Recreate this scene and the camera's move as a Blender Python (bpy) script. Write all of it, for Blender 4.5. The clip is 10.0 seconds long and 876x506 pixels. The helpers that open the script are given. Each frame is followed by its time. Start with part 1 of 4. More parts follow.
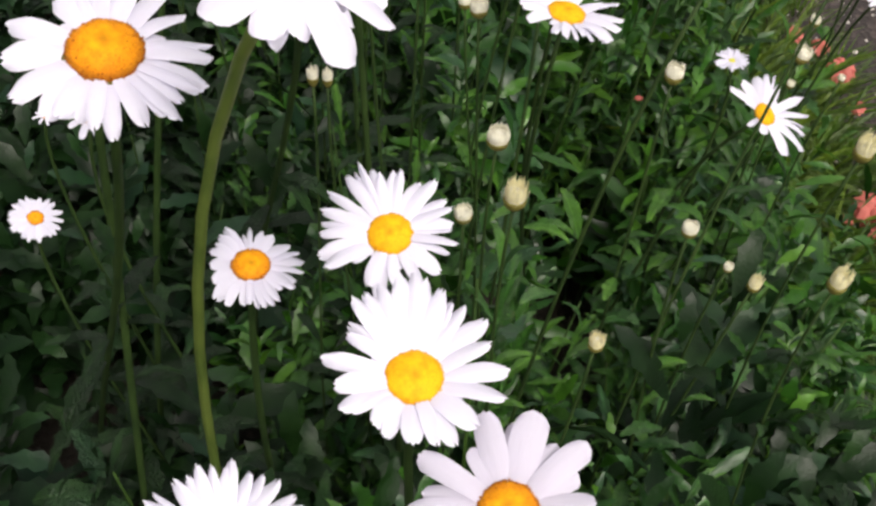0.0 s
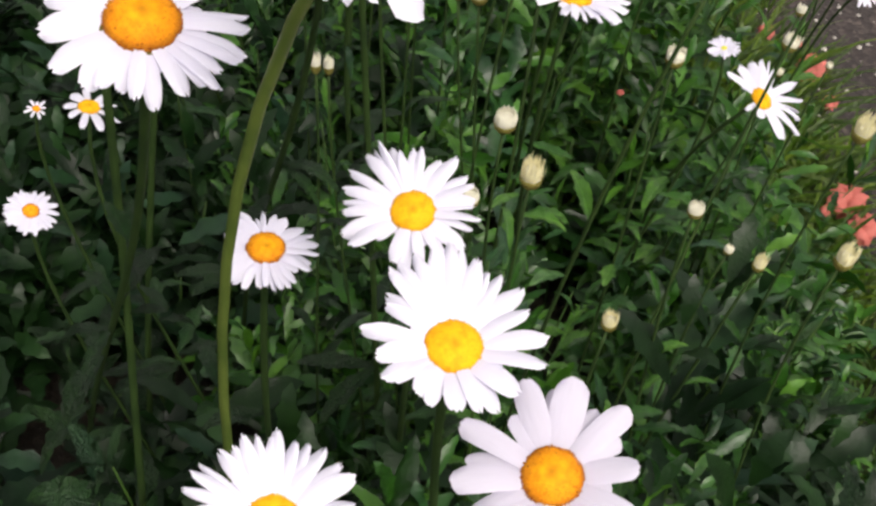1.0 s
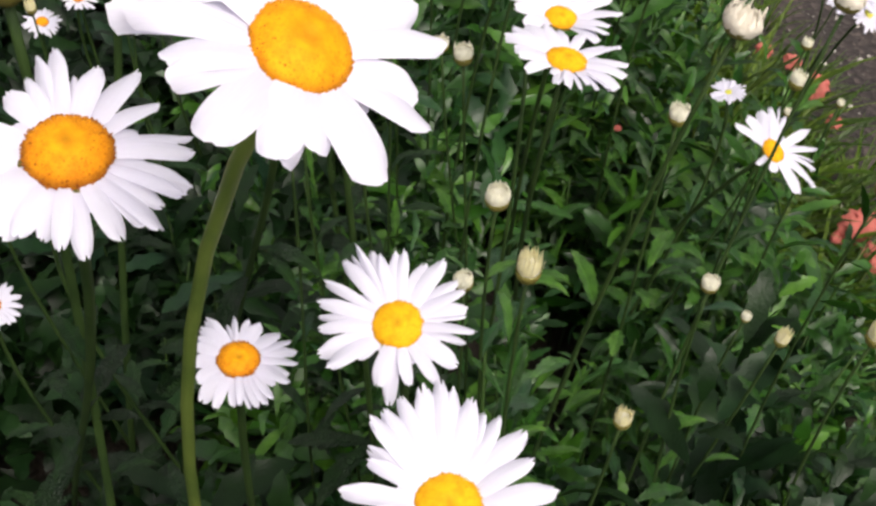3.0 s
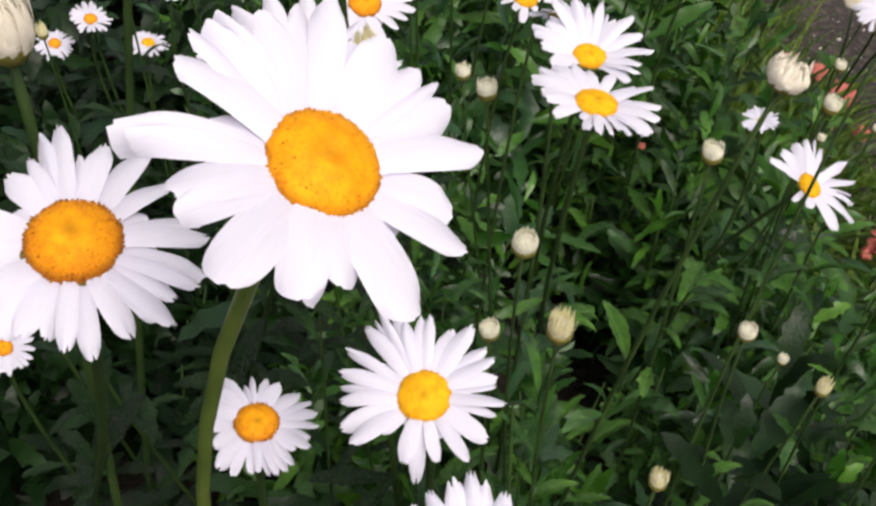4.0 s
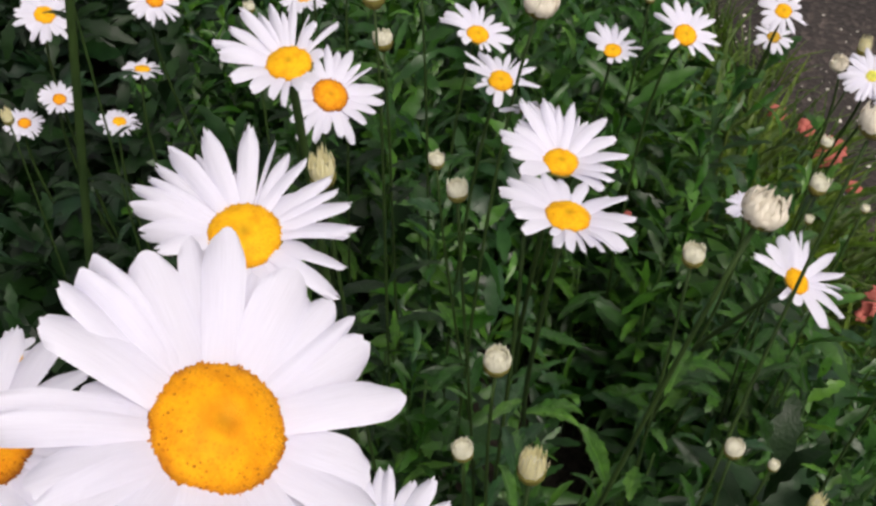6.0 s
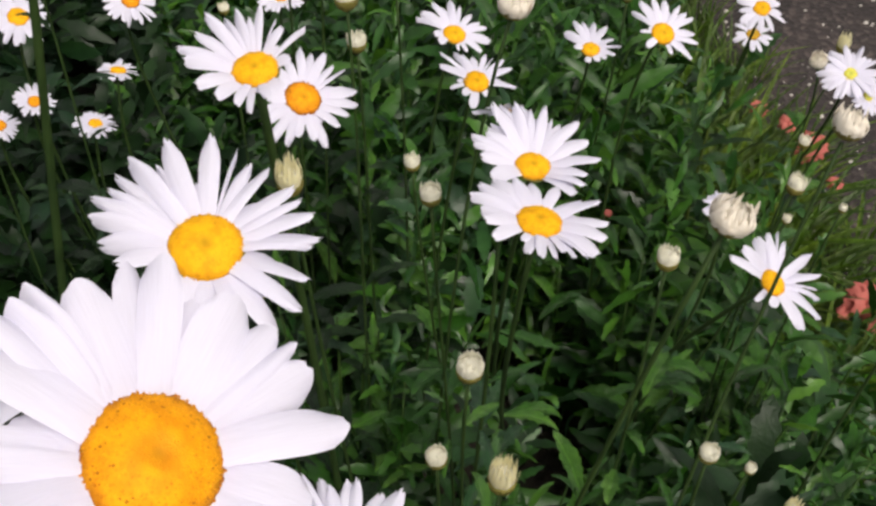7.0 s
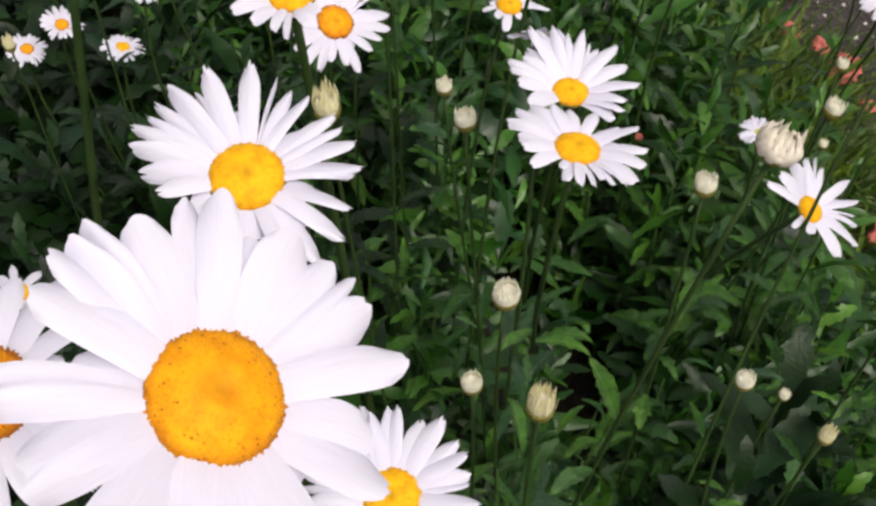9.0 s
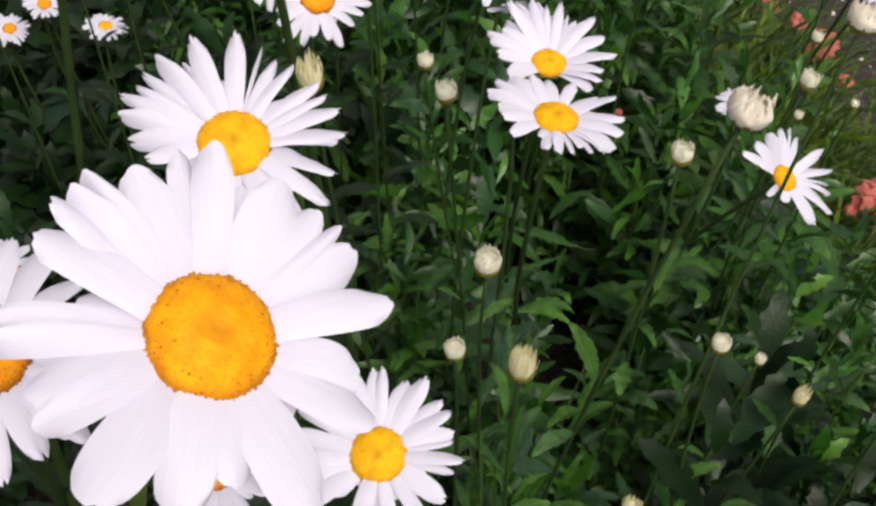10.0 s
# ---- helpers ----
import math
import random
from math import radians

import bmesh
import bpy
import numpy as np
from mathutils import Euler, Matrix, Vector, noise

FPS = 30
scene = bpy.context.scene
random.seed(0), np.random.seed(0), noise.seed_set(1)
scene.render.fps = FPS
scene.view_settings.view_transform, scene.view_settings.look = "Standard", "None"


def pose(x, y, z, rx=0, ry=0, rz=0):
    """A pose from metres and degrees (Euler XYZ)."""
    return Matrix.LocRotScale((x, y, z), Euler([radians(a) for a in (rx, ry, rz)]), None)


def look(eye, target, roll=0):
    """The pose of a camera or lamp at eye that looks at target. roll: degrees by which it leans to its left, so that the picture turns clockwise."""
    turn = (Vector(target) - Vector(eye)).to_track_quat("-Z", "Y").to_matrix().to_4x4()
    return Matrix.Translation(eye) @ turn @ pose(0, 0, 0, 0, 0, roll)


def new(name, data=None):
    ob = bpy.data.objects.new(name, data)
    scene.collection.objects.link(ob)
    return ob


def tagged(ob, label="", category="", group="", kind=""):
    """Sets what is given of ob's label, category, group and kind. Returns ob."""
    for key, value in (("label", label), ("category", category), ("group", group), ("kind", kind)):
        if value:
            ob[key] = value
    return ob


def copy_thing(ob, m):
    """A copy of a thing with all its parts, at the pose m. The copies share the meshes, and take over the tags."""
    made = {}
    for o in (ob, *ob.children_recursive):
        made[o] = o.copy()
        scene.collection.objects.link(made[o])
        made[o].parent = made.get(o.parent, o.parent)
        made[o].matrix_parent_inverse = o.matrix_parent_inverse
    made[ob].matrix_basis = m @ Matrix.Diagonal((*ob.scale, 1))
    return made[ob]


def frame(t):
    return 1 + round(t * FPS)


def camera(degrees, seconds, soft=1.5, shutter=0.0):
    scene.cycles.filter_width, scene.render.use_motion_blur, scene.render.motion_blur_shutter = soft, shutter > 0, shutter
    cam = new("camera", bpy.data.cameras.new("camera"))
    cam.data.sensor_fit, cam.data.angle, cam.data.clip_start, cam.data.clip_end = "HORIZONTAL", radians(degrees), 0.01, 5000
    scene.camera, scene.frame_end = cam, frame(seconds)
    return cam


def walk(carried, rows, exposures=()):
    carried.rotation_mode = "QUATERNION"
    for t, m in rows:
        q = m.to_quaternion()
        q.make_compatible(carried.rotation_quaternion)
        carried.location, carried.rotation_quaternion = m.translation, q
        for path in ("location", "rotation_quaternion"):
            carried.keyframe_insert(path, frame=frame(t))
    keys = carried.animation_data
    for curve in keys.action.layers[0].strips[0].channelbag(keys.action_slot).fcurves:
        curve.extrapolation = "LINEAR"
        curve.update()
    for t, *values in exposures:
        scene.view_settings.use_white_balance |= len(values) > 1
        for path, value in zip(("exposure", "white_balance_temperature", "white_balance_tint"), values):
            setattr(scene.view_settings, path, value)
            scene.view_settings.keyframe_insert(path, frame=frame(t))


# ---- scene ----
cam = camera(40.2, 10.0, soft=2.7)
PATH = [
    (0, (0.0660, 0.0569, 1.1046), (0.0396, 1.3847, -0.3907), 0.25),
    (0.5, (0.0525, 0.0564, 1.0973), (0.0561, 1.3812, -0.4011), 0.74),
    (1, (0.0385, 0.0454, 1.0963), (0.0820, 1.3849, -0.3882), 1.74),
    (1.5, (0.0267, 0.0526, 1.0890), (0.0888, 1.3891, -0.3976), 3.44),
    (2, (0.0368, 0.0733, 1.0850), (0.1121, 1.4480, -0.3658), 1.51),
    (2.2, (0.0369, 0.0841, 1.0815), (0.1320, 1.4712, -0.3561), 1.22),
    (3.3, (0.0471, 0.1223, 1.0818), (0.0731, 1.4668, -0.3986), -1.74),
    (3.5, (0.0432, 0.1297, 1.0831), (0.0687, 1.4787, -0.3932), -1.97),
    (4, (0.0431, 0.1481, 1.0823), (0.0580, 1.4947, -0.3963), -2.25),
    (4.5, (0.0560, 0.1605, 1.0895), (0.0411, 1.5028, -0.3931), -3.96),
    (5, (0.0550, 0.1771, 1.0846), (0.0655, 1.4755, -0.4366), -3.57),
    (5.5, (0.0564, 0.1894, 1.0845), (0.0563, 1.5258, -0.4035), -4.10),
    (6, (0.0594, 0.1949, 1.0872), (0.0817, 1.5820, -0.3535), -3.21),
    (6.2, (0.0608, 0.2005, 1.0828), (0.0979, 1.5979, -0.3475), -2.93),
    (7.3, (0.0682, 0.2021, 1.0875), (0.1100, 1.5779, -0.3635), -3.04),
    (7.5, (0.0658, 0.2052, 1.0860), (0.1090, 1.5827, -0.3633), -2.87),
    (8, (0.0659, 0.2157, 1.0830), (0.1091, 1.6023, -0.3577), -3.03),
    (8.5, (0.0620, 0.2098, 1.0842), (0.0714, 1.5381, -0.4109), -3.62),
    (9, (0.0613, 0.2049, 1.0869), (0.0557, 1.4900, -0.4456), -4.48),
    (9.5, (0.0604, 0.2008, 1.0900), (0.0664, 1.4657, -0.4592), -4.59),
    (10, (0.0611, 0.1929, 1.0918), (0.0808, 1.4533, -0.4609), -4.10),
]
walk(cam, [(t, look(eye, target, roll)) for t, eye, target, roll in PATH],
     exposures=[(t, stops, 7000, 12.5) for t, stops in ((0, 0.47), (2, 0.53), (3.5, 0.39), (4, 0.30), (5, 0.17), (6, 0.10), (7.5, 0.22), (8, 0.25), (10, 0.18))])

# ---- light: bright overcast day ----
SUN_UP, SUN_ROUND = 55.0, 150.0
world = bpy.data.worlds.new("overcast_sky")
scene.world = world
world.use_nodes = True
wn = world.node_tree.nodes
sky = wn.new("ShaderNodeTexSky")
sky.sky_type = "NISHITA"
sky.sun_disc = False
sky.sun_elevation = radians(SUN_UP)
sky.sun_rotation = radians(SUN_ROUND)
sky.dust_density = 4.0
wn["Background"].inputs["Strength"].default_value = 0.15
cloud = wn.new("ShaderNodeHueSaturation")
cloud.inputs["Saturation"].default_value = 0.22
world.node_tree.links.new(sky.outputs["Color"], cloud.inputs["Color"])
world.node_tree.links.new(cloud.outputs["Color"], wn["Background"].inputs["Color"])
sun = new("sun", bpy.data.lights.new("sun", "SUN"))
sun.data.energy, sun.data.angle, sun.data.color = 1.5, radians(25), (1.0, 0.97, 0.93)
sx, sy = math.sin(radians(SUN_ROUND)), math.cos(radians(SUN_ROUND))
sun.matrix_world = look((4 * sx, 4 * sy, 4 * math.tan(radians(SUN_UP))), (0, 0, 0))


# ---- materials ----
def nodes_of(name):
    m = bpy.data.materials.new(name)
    m.use_nodes = True
    n, l = m.node_tree.nodes, m.node_tree.links
    return m, n, l, n["Principled BSDF"]


def ramp(n, l, source, stops):
    r = n.new("ShaderNodeValToRGB")
    while len(r.color_ramp.elements) < len(stops):
        r.color_ramp.elements.new(0.5)
    for e, (p, c) in zip(r.color_ramp.elements, stops):
        e.position, e.color = p, (*c, 1)
    l.new(source, r.inputs["Fac"])
    return r.outputs["Color"]


def noise_of(n, l, scale, detail=4.0, coords="Object"):
    c = n.new("ShaderNodeTexCoord")
    t = n.new("ShaderNodeTexNoise")
    t.inputs["Scale"].default_value, t.inputs["Detail"].default_value = scale, detail
    l.new(c.outputs[coords], t.inputs["Vector"])
    return t


def mixed(n, l, kind, fac, a, b):
    m = n.new("ShaderNodeMix")
    m.data_type, m.blend_type = "RGBA", kind
    for socket, v in ((m.inputs["Factor"], fac), (m.inputs["A"], a), (m.inputs["B"], b)):
        if isinstance(v, bpy.types.NodeSocket):
            l.new(v, socket)
        else:
            socket.default_value = v if isinstance(v, float) else (*v, 1)
    return m.outputs["Result"]


def bumped(n, l, p, height, strength, distance):
    b = n.new("ShaderNodeBump")
    b.inputs["Strength"].default_value, b.inputs["Distance"].default_value = strength, distance
    l.new(height, b.inputs["Height"])
    l.new(b.outputs["Normal"], p.inputs["Normal"])
    return b


def thin(m, n, l, p, colour, share):
    """Lets part of the light pass through a petal or a leaf."""
    tr = n.new("ShaderNodeBsdfTranslucent")
    if isinstance(colour, bpy.types.NodeSocket):
        l.new(colour, tr.inputs["Color"])
    else:
        tr.inputs["Color"].default_value = (*colour, 1)
    mix = n.new("ShaderNodeMixShader")
    mix.inputs["Fac"].default_value = share
    l.new(p.outputs["BSDF"], mix.inputs[1])
    l.new(tr.outputs["BSDF"], mix.inputs[2])
    l.new(mix.outputs["Shader"], n["Material Output"].inputs["Surface"])


def petal_material(name, tint, share=0.28):
    m, n, l, p = nodes_of(name)
    c = n.new("ShaderNodeTexCoord")
    stretch = n.new("ShaderNodeMapping")
    stretch.inputs["Scale"].default_value = (3, 45, 3)
    l.new(c.outputs["Object"], stretch.inputs["Vector"])
    t = n.new("ShaderNodeTexNoise")
    t.inputs["Scale"].default_value, t.inputs["Detail"].default_value = 1.0, 3.0
    l.new(stretch.outputs["Vector"], t.inputs["Vector"])
    grain = ramp(n, l, t.outputs["Fac"], [(0.3, tuple(0.93 * v for v in tint)), (0.7, tint)])
    info = n.new("ShaderNodeObjectInfo")
    each = ramp(n, l, info.outputs["Random"], [(0.0, (0.94, 0.94, 0.95)), (1.0, (1.0, 1.0, 1.0))])
    col = mixed(n, l, "MULTIPLY", 1.0, grain, each)
    l.new(col, p.inputs["Base Color"])
    p.inputs["Roughness"].default_value = 0.6
    p.inputs["Specular IOR Level"].default_value = 0.25
    bumped(n, l, p, t.outputs["Fac"], 0.25, 0.0006)
    thin(m, n, l, p, col, share)
    return m


def leaf_material(name, dark, mid, light, rough=0.35, share=0.25, island=False, half=0.5, gloss=0.30):
    m, n, l, p = nodes_of(name)
    if island:
        g = n.new("ShaderNodeNewGeometry")
        pick = g.outputs["Random Per Island"]
    else:
        g = n.new("ShaderNodeObjectInfo")
        pick = g.outputs["Random"]
    base = ramp(n, l, pick, [(0.0, dark), (0.6 * half, mid), (half, (0.95 * mid[0], 0.72 * mid[1], 0.30 * mid[1])), (half + 0.06, mid), (0.82, light), (0.89, light), (0.92, (0.9 * light[0], 0.86 * light[1], min(2.0 * light[2], 0.4 * light[1])))])
    t = noise_of(n, l, 60.0 if island else 5.0, 5.0)
    blotch = ramp(n, l, t.outputs["Fac"], [(0.3, (0.58, 0.62, 0.6)), (0.7, (1.16, 1.12, 1.0))])
    col = mixed(n, l, "MULTIPLY", 1.0, base, blotch)
    large = noise_of(n, l, 9.0 if island else 1.5, 2.0)
    col = mixed(n, l, "MULTIPLY", 1.0, col, ramp(n, l, large.outputs["Fac"], [(0.35, (0.74, 0.82, 0.95)), (0.65, (1.2, 1.08, 0.9))]))
    l.new(col, p.inputs["Base Color"])
    p.inputs["Roughness"].default_value = rough
    p.inputs["Specular IOR Level"].default_value = gloss
    fine = noise_of(n, l, 400.0 if island else 30.0, 3.0)
    if not island:
        c = n.new("ShaderNodeTexCoord")
        s = n.new("ShaderNodeSeparateXYZ")
        l.new(c.outputs["Object"], s.inputs["Vector"])
        off = n.new("ShaderNodeMath")
        off.operation = "ABSOLUTE"
        l.new(s.outputs["Y"], off.inputs[0])
        rib = ramp(n, l, off.outputs["Value"], [(0.006, (1.7, 1.55, 1.6)), (0.016, (1.0, 1.0, 1.0))])
        col = mixed(n, l, "MULTIPLY", 1.0, col, rib)
        l.new(col, p.inputs["Base Color"])
    bumped(n, l, p, fine.outputs["Fac"], 0.5, 0.0012 if island else 0.02)
    thin(m, n, l, p, mixed(n, l, "MULTIPLY", 1.0, col, (1.3, 1.35, 0.6)), share)
    return m


def disc_material(name, inner, outer, rim, ripeness=0.4):
    m, n, l, p = nodes_of(name)
    c = n.new("ShaderNodeTexCoord")
    s = n.new("ShaderNodeSeparateXYZ")
    l.new(c.outputs["Object"], s.inputs["Vector"])
    flat = n.new("ShaderNodeCombineXYZ")
    l.new(s.outputs["X"], flat.inputs["X"])
    l.new(s.outputs["Y"], flat.inputs["Y"])
    d = n.new("ShaderNodeVectorMath")
    d.operation = "LENGTH"
    l.new(flat.outputs["Vector"], d.inputs[0])
    ring = ramp(n, l, d.outputs["Value"], [(0.0, tuple(0.62 * v for v in inner)), (0.30, inner), (0.84, outer), (1.0, rim)])
    t = noise_of(n, l, 3.0, 3.0)
    patch = ramp(n, l, t.outputs["Fac"], [(0.35, (0.86, 0.76, 0.7)), (0.6, (1, 1, 1))])
    g = n.new("ShaderNodeNewGeometry")
    floret = ramp(n, l, g.outputs["Random Per Island"], [(0.0, (0.30, 0.17, 0.10)), (0.05, (0.5, 0.33, 0.25)), (0.10, (0.80, 0.70, 0.55)), (0.6, (1.0, 1.0, 1.0)), (1.0, (1.06, 1.08, 1.4))])
    outside = ramp(n, l, d.outputs["Value"], [(0.30, (0, 0, 0)), (0.62, (1, 1, 1))])
    aged = n.new("ShaderNodeMath")
    aged.operation, aged.inputs[1].default_value = "MULTIPLY", ripeness
    l.new(outside, aged.inputs[0])
    ripe = mixed(n, l, "MIX", aged.outputs["Value"], (1.0, 1.0, 1.0), floret)
    l.new(mixed(n, l, "MULTIPLY", 1.0, mixed(n, l, "MULTIPLY", 1.0, ring, patch), ripe), p.inputs["Base Color"])
    p.inputs["Roughness"].default_value = 0.65
    p.inputs["Specular IOR Level"].default_value = 0.2
    return m


def plain_plant(name, low, high, rough=0.5, scale=40.0):
    m, n, l, p = nodes_of(name)
    t = noise_of(n, l, scale, 4.0)
    l.new(ramp(n, l, t.outputs["Fac"], [(0.3, low), (0.7, high)]), p.inputs["Base Color"])
    p.inputs["Roughness"].default_value = rough
    p.inputs["Specular IOR Level"].default_value = 0.25
    bumped(n, l, p, t.outputs["Fac"], 0.3, 0.0006)
    return m


def soil_material():
    m, n, l, p = nodes_of("garden_soil")
    t, u = noise_of(n, l, 9.0, 8.0), noise_of(n, l, 120.0, 6.0)
    a = ramp(n, l, t.outputs["Fac"], [(0.3, (0.012, 0.009, 0.006)), (0.7, (0.034, 0.026, 0.018))])
    b = ramp(n, l, u.outputs["Fac"], [(0.35, (0.6, 0.6, 0.6)), (0.7, (1.3, 1.25, 1.2))])
    l.new(mixed(n, l, "MULTIPLY", 1.0, a, b), p.inputs["Base Color"])
    p.inputs["Roughness"].default_value = 0.95
    bumped(n, l, p, u.outputs["Fac"], 0.8, 0.01)
    return m


def asphalt_material():
    m, n, l, p = nodes_of("old_asphalt")
    t, u = noise_of(n, l, 5.0, 6.0), noise_of(n, l, 220.0, 3.0)
    c = n.new("ShaderNodeTexCoord")
    v = n.new("ShaderNodeTexVoronoi")
    v.inputs["Scale"].default_value = 130.0
    l.new(c.outputs["Object"], v.inputs["Vector"])
    base = ramp(n, l, t.outputs["Fac"], [(0.3, (0.020, 0.0155, 0.015)), (0.7, (0.043, 0.034, 0.032))])
    chips = ramp(n, l, v.outputs["Color"], [(0.0, (0.5, 0.5, 0.5)), (0.6, (1.0, 0.98, 0.97)), (1.0, (2.6, 2.5, 2.4))])
    col = mixed(n, l, "MULTIPLY", 1.0, base, chips)
    l.new(col, p.inputs["Base Color"])
    p.inputs["Roughness"].default_value = 0.9
    bumped(n, l, p, v.outputs["Distance"], 0.6, 0.004)
    return m


PETAL = petal_material("white_petal", (0.81, 0.795, 0.92))
# white petals of one shaded daisy: the shade is a darker lilac tint
PETAL_LILAC_SHADE = petal_material("shade_toned_lilac_petal", (0.66, 0.63, 0.745))
PETAL_TAN = petal_material("tan_white_petal", (0.88, 0.82, 0.71), 0.3)
PETAL_CREAM = petal_material("cream_petal", (0.86, 0.84, 0.70), 0.3)
PETAL_YELLOW = petal_material("yellowish_petal", (0.88, 0.83, 0.54), 0.3)
PETAL_SALMON = petal_material("salmon_petal", (0.60, 0.17, 0.14), 0.25)
PETAL_PURPLE = petal_material("purple_petal", (0.30, 0.08, 0.50), 0.25)
DISC = disc_material("yellow_disc", (0.84, 0.47, 0.010), (0.83, 0.45, 0.010), (0.70, 0.35, 0.010))
DISC_GOLD = disc_material("golden_disc", (0.84, 0.36, 0.005), (0.83, 0.37, 0.006), (0.54, 0.20, 0.006), 0.75)
DISC_RIPE = disc_material("orange_disc", (0.86, 0.40, 0.008), (0.74, 0.29, 0.008), (0.34, 0.11, 0.008), 0.85)
DISC_PALE = disc_material("pale_green_disc", (0.62, 0.66, 0.12), (0.70, 0.66, 0.10), (0.70, 0.62, 0.14))
DISC_BROWN = disc_material("brownish_disc", (0.45, 0.30, 0.03), (0.50, 0.30, 0.02), (0.30, 0.15, 0.02))
STEM = plain_plant("daisy_stem", (0.060, 0.095, 0.018), (0.11, 0.15, 0.03))
STEM_DARK = plain_plant("wiry_stem", (0.012, 0.030, 0.005), (0.027, 0.055, 0.010), 0.7)
SHOOT = plain_plant("shoot_stem", (0.018, 0.045, 0.007), (0.038, 0.080, 0.013))
CALYX = plain_plant("calyx", (0.09, 0.085, 0.018), (0.20, 0.17, 0.04), 0.6, 90.0)
LEAF = leaf_material("daisy_leaf", (0.005, 0.032, 0.003), (0.022, 0.100, 0.008), (0.065, 0.190, 0.021), 0.36, 0.20, half=0.5, gloss=0.55)
LEAF_STUFF = leaf_material("daisy_foliage", (0.005, 0.032, 0.003), (0.022, 0.100, 0.008), (0.065, 0.190, 0.021), 0.36, 0.20, island=True, half=0.5, gloss=0.55)
# grey-green leaves, darkened in the colour for shade at left and front right
LEAF_GREY_SHADE = leaf_material("shade_toned_grey_leaf", (0.003, 0.014, 0.003), (0.007, 0.027, 0.006), (0.016, 0.050, 0.014), 0.40, 0.12, half=0.62, gloss=0.26)
LEAF_GREY_SHADE_STUFF = leaf_material("shade_toned_grey_foliage", (0.003, 0.014, 0.003), (0.007, 0.027, 0.006), (0.016, 0.050, 0.014), 0.40, 0.12, True, 0.62, 0.26)
GRASS = leaf_material("grass_blade", (0.050, 0.110, 0.020), (0.075, 0.150, 0.030), (0.130, 0.190, 0.060), 0.5, 0.25, True)
SOIL = soil_material()
ASPHALT = asphalt_material()
PEBBLE = plain_plant("pale_grit", (0.25, 0.23, 0.21), (0.60, 0.57, 0.52), 0.8, 30.0)


# ---- mesh helpers ----
def mesh_of(name, verts, faces, material, smooth=True):
    me = bpy.data.meshes.new(name)
    me.from_pydata([tuple(v) for v in verts], [], faces)
    me.materials.append(material)
    if smooth:
        me.polygons.foreach_set("use_smooth", [True] * len(me.polygons))
    me.update()
    return me


def part(name, me, parent, m=None, label=""):
    """Links a mesh as a part under a thing or under a part, at the pose m in its parent."""
    ob = new(name, me)
    ob.parent = parent
    if m is not None:
        ob.matrix_basis = m
    return tagged(ob, label) if label else ob


def grid_faces(nu, nv, start=0):
    return [(start + i * nv + j, start + i * nv + j + 1, start + (i + 1) * nv + j + 1, start + (i + 1) * nv + j) for i in range(nu - 1) for j in range(nv - 1)]


def petal_mesh(name, rnd, material, width=0.27, rise=0.10, droop=0.16, cup=0.05, nu=11, nv=9, taper=0.38, deep=1.3, point=0.13, foot=0.74):
    """A strap-shaped ray petal, 1 long along +x from the disc's edge, with two grooves and a notched tip."""
    notch = [deep * rnd.uniform(0.02, 0.09), deep * rnd.uniform(0.03, 0.10)]
    place = [rnd.uniform(-0.45, -0.22), rnd.uniform(0.22, 0.45)]
    twist, side = rnd.uniform(-0.25, 0.25), rnd.uniform(-0.05, 0.05)
    verts = []
    for i in range(nu):
        u = i / (nu - 1)
        u = u ** 0.85
        half = 0.5 * width * (foot + (1 - foot) * math.sin(min(1.0, u / 0.62) * math.pi / 2) - taper * max(0.0, (u - 0.60) / 0.40) ** 2)
        for j in range(nv):
            v = -1 + 2 * j / (nv - 1)
            end = 1 - point * abs(v) ** 2.4 - sum(a * math.exp(-((v - b) / 0.13) ** 2) for a, b in zip(notch, place))
            x = u * (1 + (end - 1) * u ** 4)
            y = v * half + side * u * u
            groove = -0.012 * (math.exp(-((v - 0.33) / 0.16) ** 2) + math.exp(-((v + 0.33) / 0.16) ** 2)) * math.sin(math.pi * min(1, u * 1.05))
            z = rise * math.sin(u * math.pi * 0.6) - droop * u * u - cup * v * v * (0.3 + u) + groove + twist * half * v * u
            verts.append((x, y, z))
    return mesh_of(name, verts, grid_faces(nu, nv), material)


